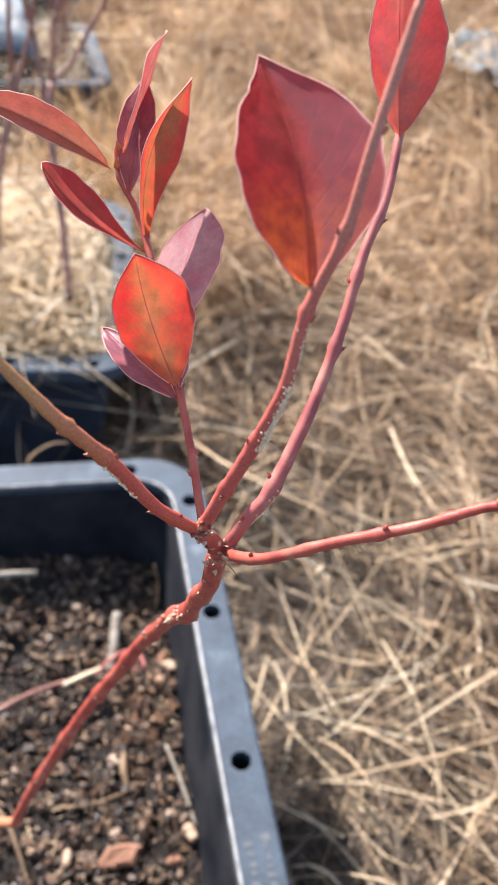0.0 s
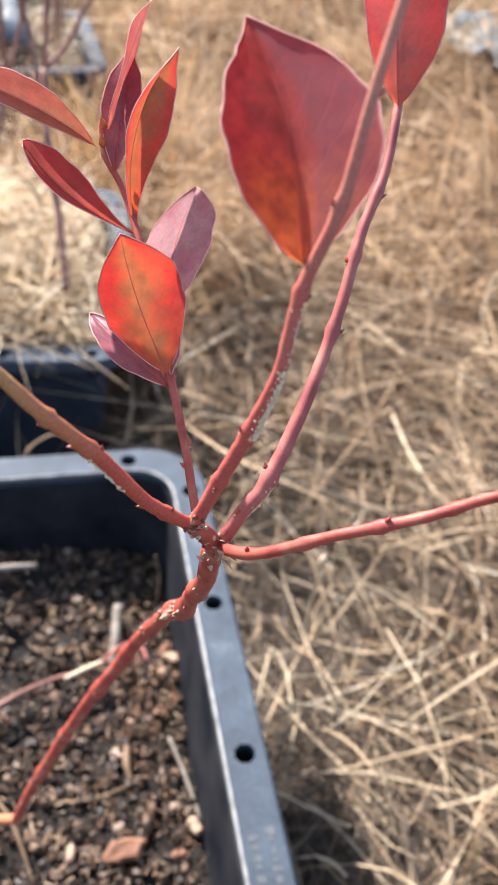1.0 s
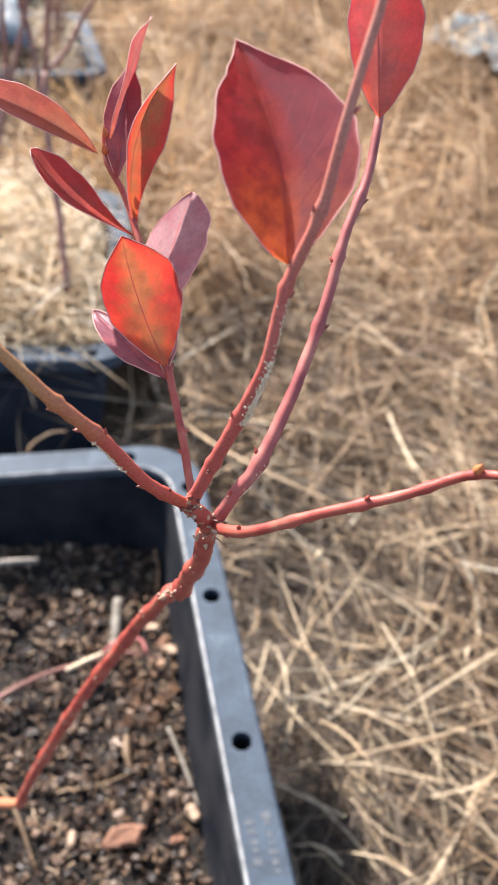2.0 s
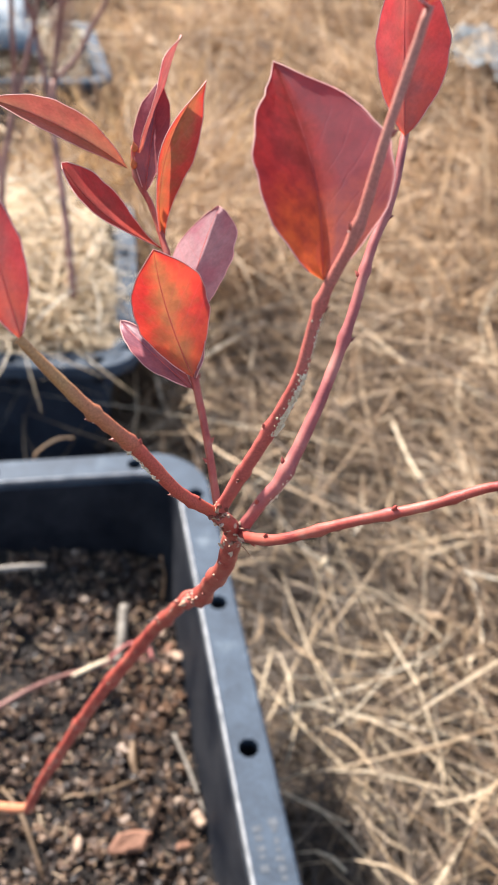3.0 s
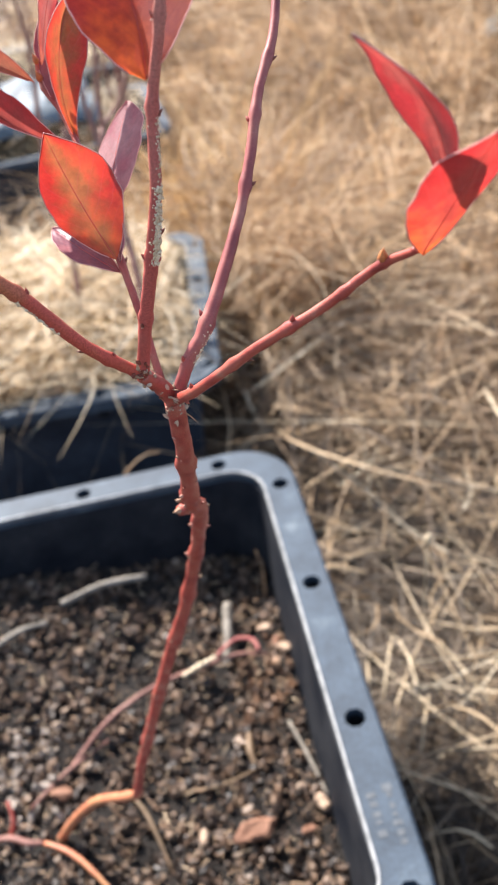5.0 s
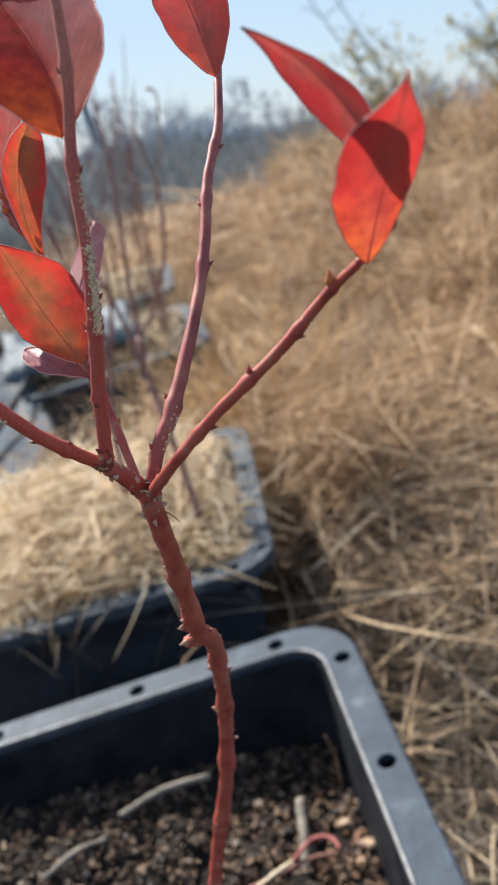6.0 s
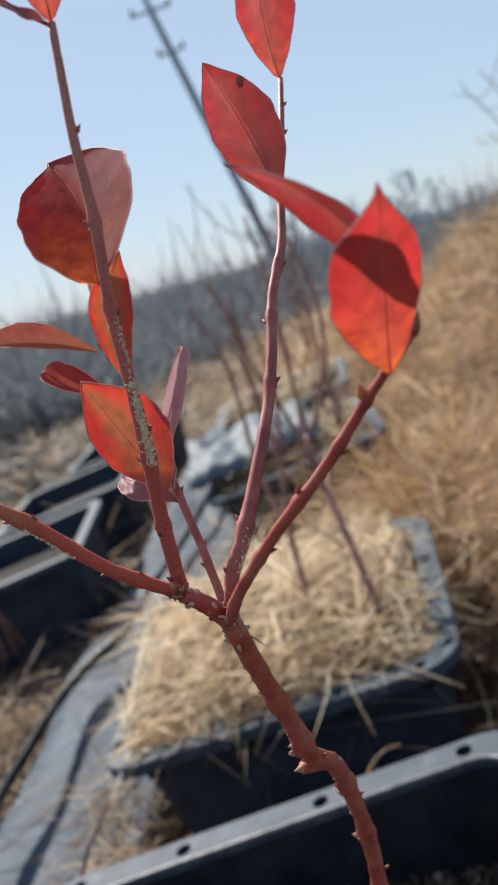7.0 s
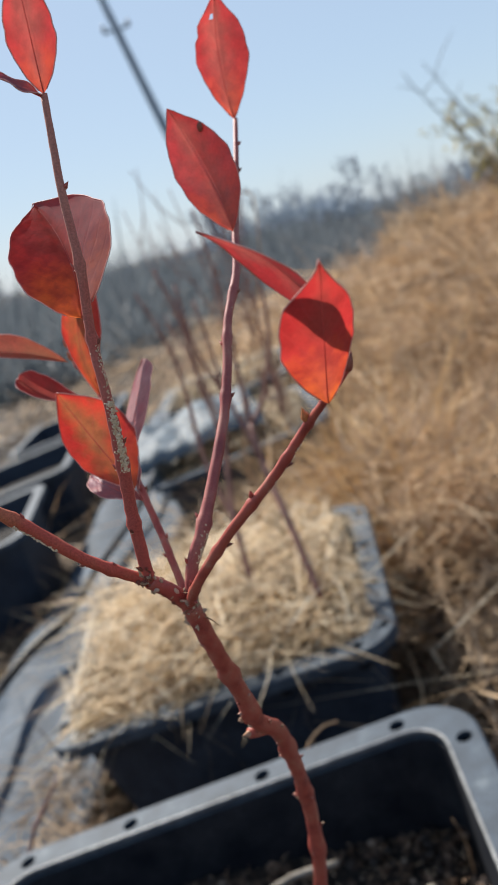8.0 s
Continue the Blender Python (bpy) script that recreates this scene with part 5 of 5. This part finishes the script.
def bare_shrub(x, y, z, height, shoots, seed, label, leaning=(0, 0)):
    g = random.Random(seed)
    ob = thing("bare_shrub", label, "shrub", "bare shrubs in the bed")
    for k in range(shoots):
        a = g.uniform(0, 6.28)
        sp = g.uniform(0.05, 0.3)
        h = height * g.uniform(0.6, 1.1)
        bx, by = x + g.uniform(-0.09, 0.09), y + g.uniform(-0.06, 0.06)
        pts = [(bx, by, z)]
        for q in (0.3, 0.6, 1.0):
            pts.append((bx + math.cos(a) * sp * h * q + leaning[0] * q * h + g.uniform(-0.015, 0.015), by + math.sin(a) * sp * h * q + leaning[1] * q * h + g.uniform(-0.015, 0.015), z + h * q))
        b = tube("shoot", pts, [0.0030, 0.0025, 0.0020, 0.0012], TWIG, ob, n=5, sides=6, seed=k + seed)
        for w in range(3):
            p = np.array(pts[2]) * (1 - w / 3) + np.array(pts[3]) * (w / 3)
            aa = g.uniform(0, 6.28)
            tube("twig", [p, p + np.array((math.cos(aa) * 0.03, math.sin(aa) * 0.03, 0.05)) * h * 2, p + np.array((math.cos(aa) * 0.05, math.sin(aa) * 0.05, 0.12)) * h * 2], [0.0018, 0.0015, 0.001], TWIG, b, n=3, sides=5, seed=w)
    return ob


bare_shrub(-0.06, 1.98, 0.14, 0.66, 11, 5, "bare pinkish shrub in a pot further along the bed")
bare_shrub(-0.95, 1.65, 0.1, 0.42, 5, 8, "bare shrub in a pot by the plastic film")


def potted_bare_shrub():
    """A leafless shrub rooted in the straw: two leaning stems that fork into thin upright shoots."""
    ob = thing("bare_shrub", "leafless reddish shrub leaning out of the straw in the black pot", "shrub", "bare shrubs in the bed")
    one = tube("stem", [(0.004, 0.793, 0.262), (0.001, 0.85, 0.335), (-0.008, 0.95, 0.425), (-0.004, 0.99, 0.47)], [0.0052, 0.0050, 0.0046, 0.0042], TWIG, ob, n=6, sides=7, seed=41)
    two = tube("stem", [(-0.085, 0.86, 0.262), (-0.078, 0.93, 0.36), (-0.06, 0.98, 0.43), (-0.053, 1.0, 0.477)], [0.0048, 0.0045, 0.0040, 0.0036], TWIG, ob, n=6, sides=7, seed=42)
    for k, (stem_part, pts) in enumerate((
            (one, [(-0.004, 0.99, 0.47), (0.025, 1.0, 0.495), (0.047, 1.0, 0.535), (0.066, 1.0, 0.568), (0.085, 1.01, 0.65), (0.078, 1.02, 0.74)]),
            (one, [(-0.004, 0.99, 0.47), (0.004, 1.0, 0.53), (0.02, 1.0, 0.62), (0.032, 1.0, 0.70), (0.037, 1.0, 0.787)]),
            (one, [(-0.008, 0.95, 0.425), (-0.022, 1.0, 0.52), (-0.038, 1.01, 0.60), (-0.03, 1.02, 0.70)]),
            (two, [(-0.053, 1.0, 0.477), (-0.05, 1.0, 0.563), (-0.04, 1.01, 0.66), (-0.05, 1.02, 0.73)]),
            (two, [(-0.06, 0.98, 0.43), (-0.035, 1.0, 0.50), (-0.019, 1.0, 0.564), (-0.012, 1.0, 0.67)]),
            (two, [(-0.078, 0.93, 0.36), (-0.09, 1.0, 0.45), (-0.076, 1.0, 0.546), (-0.072, 1.0, 0.617), (-0.085, 1.0, 0.71)]))):
        tube("shoot", pts, [0.0036, 0.0032, 0.0027, 0.0016], TWIG, stem_part, n=5, sides=6, seed=50 + k)


potted_bare_shrub()


def draped_sheet(x0, y0, z0, wide, deep, turn):
    """A pale sheet of film thrown over a pot, sagging between its rims."""
    n = 28
    v, f = [], []
    c, q = math.cos(radians(turn)), math.sin(radians(turn))
    for i in range(n + 1):
        for j in range(n + 1):
            a, b = wide * (i / n - 0.5), deep * (j / n - 0.5)
            fall = max(0.0, abs(a) - 0.22) * 0.9 + max(0.0, abs(b) - 0.22) * 0.9
            z = z0 - fall + 0.035 * noise.noise(Vector((a * 9, b * 7, 3.0))) + 0.016 * noise.noise(Vector((a * 30, b * 24, 6.0)))
            v.append((x0 + a * c - b * q, y0 + a * q + b * c, z))
    for i in range(n):
        for j in range(n):
            a = i * (n + 1) + j
            f.append((a, a + n + 1, a + n + 2, a + 1))
    ob = solid("plastic_sheet", mesh_from("plastic_sheet", v, f, FILM_GREY), "pale grey plastic sheet thrown over a black pot", "plastic sheet")
    mod = ob.modifiers.new("thickness", "SOLIDIFY")
    mod.thickness = 0.0015


draped_sheet(-0.23, 2.10, 0.27, 0.36, 0.50, 6)


litter("grass_stalk", [(0.113, 1.1, 0.781), (0.12, 1.1, 0.779), (0.125, 1.1, 0.767), (0.115, 1.1, 0.725), (0.097, 1.1, 0.673), (0.052, 1.1, 0.585), (-0.01, 1.11, 0.478), (-0.05, 1.12, 0.36), (-0.06, 1.12, 0.25)],
       [0.0022, 0.0016, 0.0012, 0.0013, 0.0014, 0.0018], STRAW_RUST, "tall thin dry stalk with a hooked tip", "grass stalk")


# ---- shrub on the bank ----
def bank_shrub(x, y, seed):
    g = random.Random(seed)
    ob = thing("bank_shrub", "half-bare shrub with a few yellowing leaves on the bank", "shrub")
    z = float(terrain(np.array(x), np.array(y)))
    tips = []
    for k in range(9):
        a, h = (math.pi + g.uniform(-0.7, 0.7) if k % 3 else g.uniform(0, 6.28)), g.uniform(0.5, 1.0)
        pts = [np.array((x, y, z))]
        for q in (0.35, 0.7, 1.0):
            pts.append(np.array((x + math.cos(a) * 0.45 * q * h + g.uniform(-0.06, 0.06) - 0.1 * q, y + math.sin(a) * 0.45 * q * h + g.uniform(-0.06, 0.06), z + h * q)))
        limb = tube("limb", pts, [0.010, 0.007, 0.005, 0.002], WOOD, ob, n=5, sides=6, seed=k)
        for w in range(5):
            p = pts[1] + (pts[3] - pts[1]) * g.random()
            d = np.array((g.uniform(-1, 1), g.uniform(-1, 1), g.uniform(0.2, 1.0))) * 0.16
            tube("twig", [p, p + d * 0.5 + np.array((0, 0, 0.01)), p + d], [0.003, 0.0022, 0.001], WOOD, limb, n=3, sides=5, seed=w)
            tips.append(p + d)
            tips.append(p + d * 0.6)
    low = [q for q in tips if q[2] < z + 0.75]
    b = np.repeat(np.array(low), 3, axis=0) + rng.normal(0, 0.03, (len(low) * 3, 3))
    d = rng.normal(0, 1, b.shape)
    me = blades("foliage", b, d, rng.uniform(0.03, 0.06, len(b)), rng.uniform(0.012, 0.022, len(b)), np.tile(np.array([[0, 0, -0.3]]), (len(b), 1)), SHRUB_LEAF, seed=4)
    f = part("foliage", me, ob, "sparse olive and yellow leaves")
    return ob


bank_shrub(1.66, 4.4, 3)
bank_shrub(2.5, 4.9, 9)


# ---- distance, in true level ----
def far_tree(x, y, h, seed, parent):
    g = random.Random(seed)
    parts = []
    z = -0.2

    def grow(p, d, length, r, depth):
        q = p + d * length
        parts.append(tube_arrays(np.array([p, (p + q) / 2 + np.array((g.uniform(-1, 1), g.uniform(-1, 1), 0)) * length * 0.06, q]), [r, r * 0.85, r * 0.6], 4))
        if depth == 0:
            return
        for _ in range(3 if depth > 1 else 4):
            n = d + np.array((g.uniform(-0.8, 0.8), g.uniform(-0.8, 0.8), g.uniform(-0.1, 0.5)))
            grow(q, n / np.linalg.norm(n), length * g.uniform(0.6, 0.95), r * 0.66, depth - 1)
    grow(np.array((x, y, z)), np.array((0, 0, 1.0)), h * 0.22, h * 0.020, 4)
    v, f = merge(parts)
    return part("tree", mesh_from("tree", v, f, FAR_HAZED), parent)


wood = thing("far_trees", "row of bare trees beyond the field, haze put into their colour", "trees", kind="stuff", bedded=False)
parts_rng = random.Random(12)
for k in range(84):
    az = radians(-34 + 68 * k / 83 + parts_rng.uniform(-0.6, 0.6))
    dist = parts_rng.uniform(70, 120)
    far_tree(math.sin(az) * dist, math.cos(az) * dist, parts_rng.uniform(2.2, 4.6) * (1.7 if -0.03 < az < 0.17 else 0.45 if az < -0.08 else 1.0), k, wood)


def hedge():
    """A long low thicket at the far edge of the field."""
    n = 11000
    az = np.radians(rng.uniform(-40, 45, n))
    dist = rng.uniform(55, 70, n)
    p = np.stack([np.sin(az) * dist, np.cos(az) * dist, np.full(n, -0.4)], 1)
    d = np.stack([rng.normal(0, 0.9, n), rng.normal(0, 0.6, n), np.ones(n)], 1)
    h = rng.uniform(0.6, 2.2, n) * (1 + 0.4 * np.sin(az * 23)) * np.interp(az, [-0.16, -0.02], [0.35, 1.0])
    me = blades("thicket", p, d, h, rng.uniform(0.15, 0.5, n), rng.normal(0, 0.2, (n, 3)), FAR_HAZED, seed=6)
    solid("thicket", me, "low thicket along the field's far edge, haze put into its colour", "thicket", kind="stuff", bedded=False)


hedge()


def brambles():
    """Dull low brambles between the bed and the far slope."""
    n = 9000
    az = np.radians(rng.uniform(-46, 3, n))
    dist = rng.uniform(4.2, 7.0, n)
    p = np.stack([np.sin(az) * dist, np.cos(az) * dist, np.full(n, -0.15)], 1)
    a = rng.uniform(0, 6.28, n)
    d = np.stack([np.cos(a) * 0.8, np.sin(a) * 0.8, np.ones(n)], 1)
    h = rng.uniform(0.2, 0.5, n) * (1 + 0.15 * np.sin(az * 31))
    bend = np.stack([np.cos(a) * 0.5, np.sin(a) * 0.5, np.full(n, -0.5)], 1)
    me = blades("bramble_thicket", p, d, h, rng.uniform(0.006, 0.02, n), bend, BRAMBLE, seed=16)
    solid("bramble_thicket", me, "dull brown bramble thicket beyond the pots", "thicket", kind="stuff", bedded=False)


def far_scrub():
    """Scrub with haze painted into its colour, filling the slope between the brambles and the trees; its edge runs off
    to the right.
    """
    n = 32000
    deg = rng.uniform(-48, 14, n)
    az = np.radians(deg)
    near = np.interp(deg, [-48, -8, 1, 7, 14], [6.3, 6.3, 7.5, 11.0, 26.0])
    dist = near + (36 - near) * rng.uniform(0, 1, n) ** 1.3
    p = np.stack([np.sin(az) * dist, np.cos(az) * dist, np.full(n, -0.1)], 1)
    a = rng.uniform(0, 6.28, n)
    d = np.stack([np.cos(a) * 0.5, np.sin(a) * 0.5, np.ones(n)], 1)
    h = rng.uniform(0.2, 0.6, n) * (1 + 0.18 * np.sin(az * 37)) * (0.7 + dist / 50)
    me = blades("scrub", p, d, h, rng.uniform(0.012, 0.045, n), rng.normal(0, 0.6, (n, 3)), SCRUB_HAZED, seed=17)
    solid("scrub", me, "scrub on the far slope, blue-grey with painted haze", "scrub", kind="stuff", bedded=False)


brambles()
far_scrub()


def utility_pole(x, y, h, lean):
    ob = thing("utility_pole", "leaning utility pole with short crossarms in the distance, greyed by painted haze", "utility pole", bedded=False)
    top = np.array((x + lean[0] * h, y + lean[1] * h, h))
    foot = np.array((x, y, -0.5))
    tube("pole", [foot, (foot + top) / 2, top], [0.16, 0.14, 0.11], POLE_HAZED, ob, n=3, sides=10)
    for q, w in ((0.93, 0.7), (0.80, 0.45)):
        c = foot + (top - foot) * q
        tube("crossarm", [c + np.array((-w, 0.15, -0.03)), c + np.array((0, 0.15, 0.0)), c + np.array((w, 0.15, 0.03))], [0.05, 0.05, 0.05], POLE_HAZED, ob, n=2, sides=6)
        for s in (-w * 0.9, w * 0.9):
            p = c + np.array((s, 0.15, 0.03))
            tube("insulator", [p, p + np.array((0, 0, 0.1)), p + np.array((0, 0, 0.2))], [0.05, 0.08, 0.04], STEEL, ob, n=2, sides=6)
    return ob


utility_pole(-0.27, 30.0, 10.2, (-0.235, 0.0))

# each thing's own origin lies at its foot
for ob in THINGS:
    if ob.location.length > 0 or not ob.children:
        continue
    low = min((v.co for c in ob.children for v in c.data.vertices), key=lambda p: p.z).copy()
    ob.location = low
    for c in ob.children:
        c.location = c.location - low
bpy.context.view_layer.update()

for ob in BEDDED:
    ob.matrix_world = BED @ ob.matrix_world
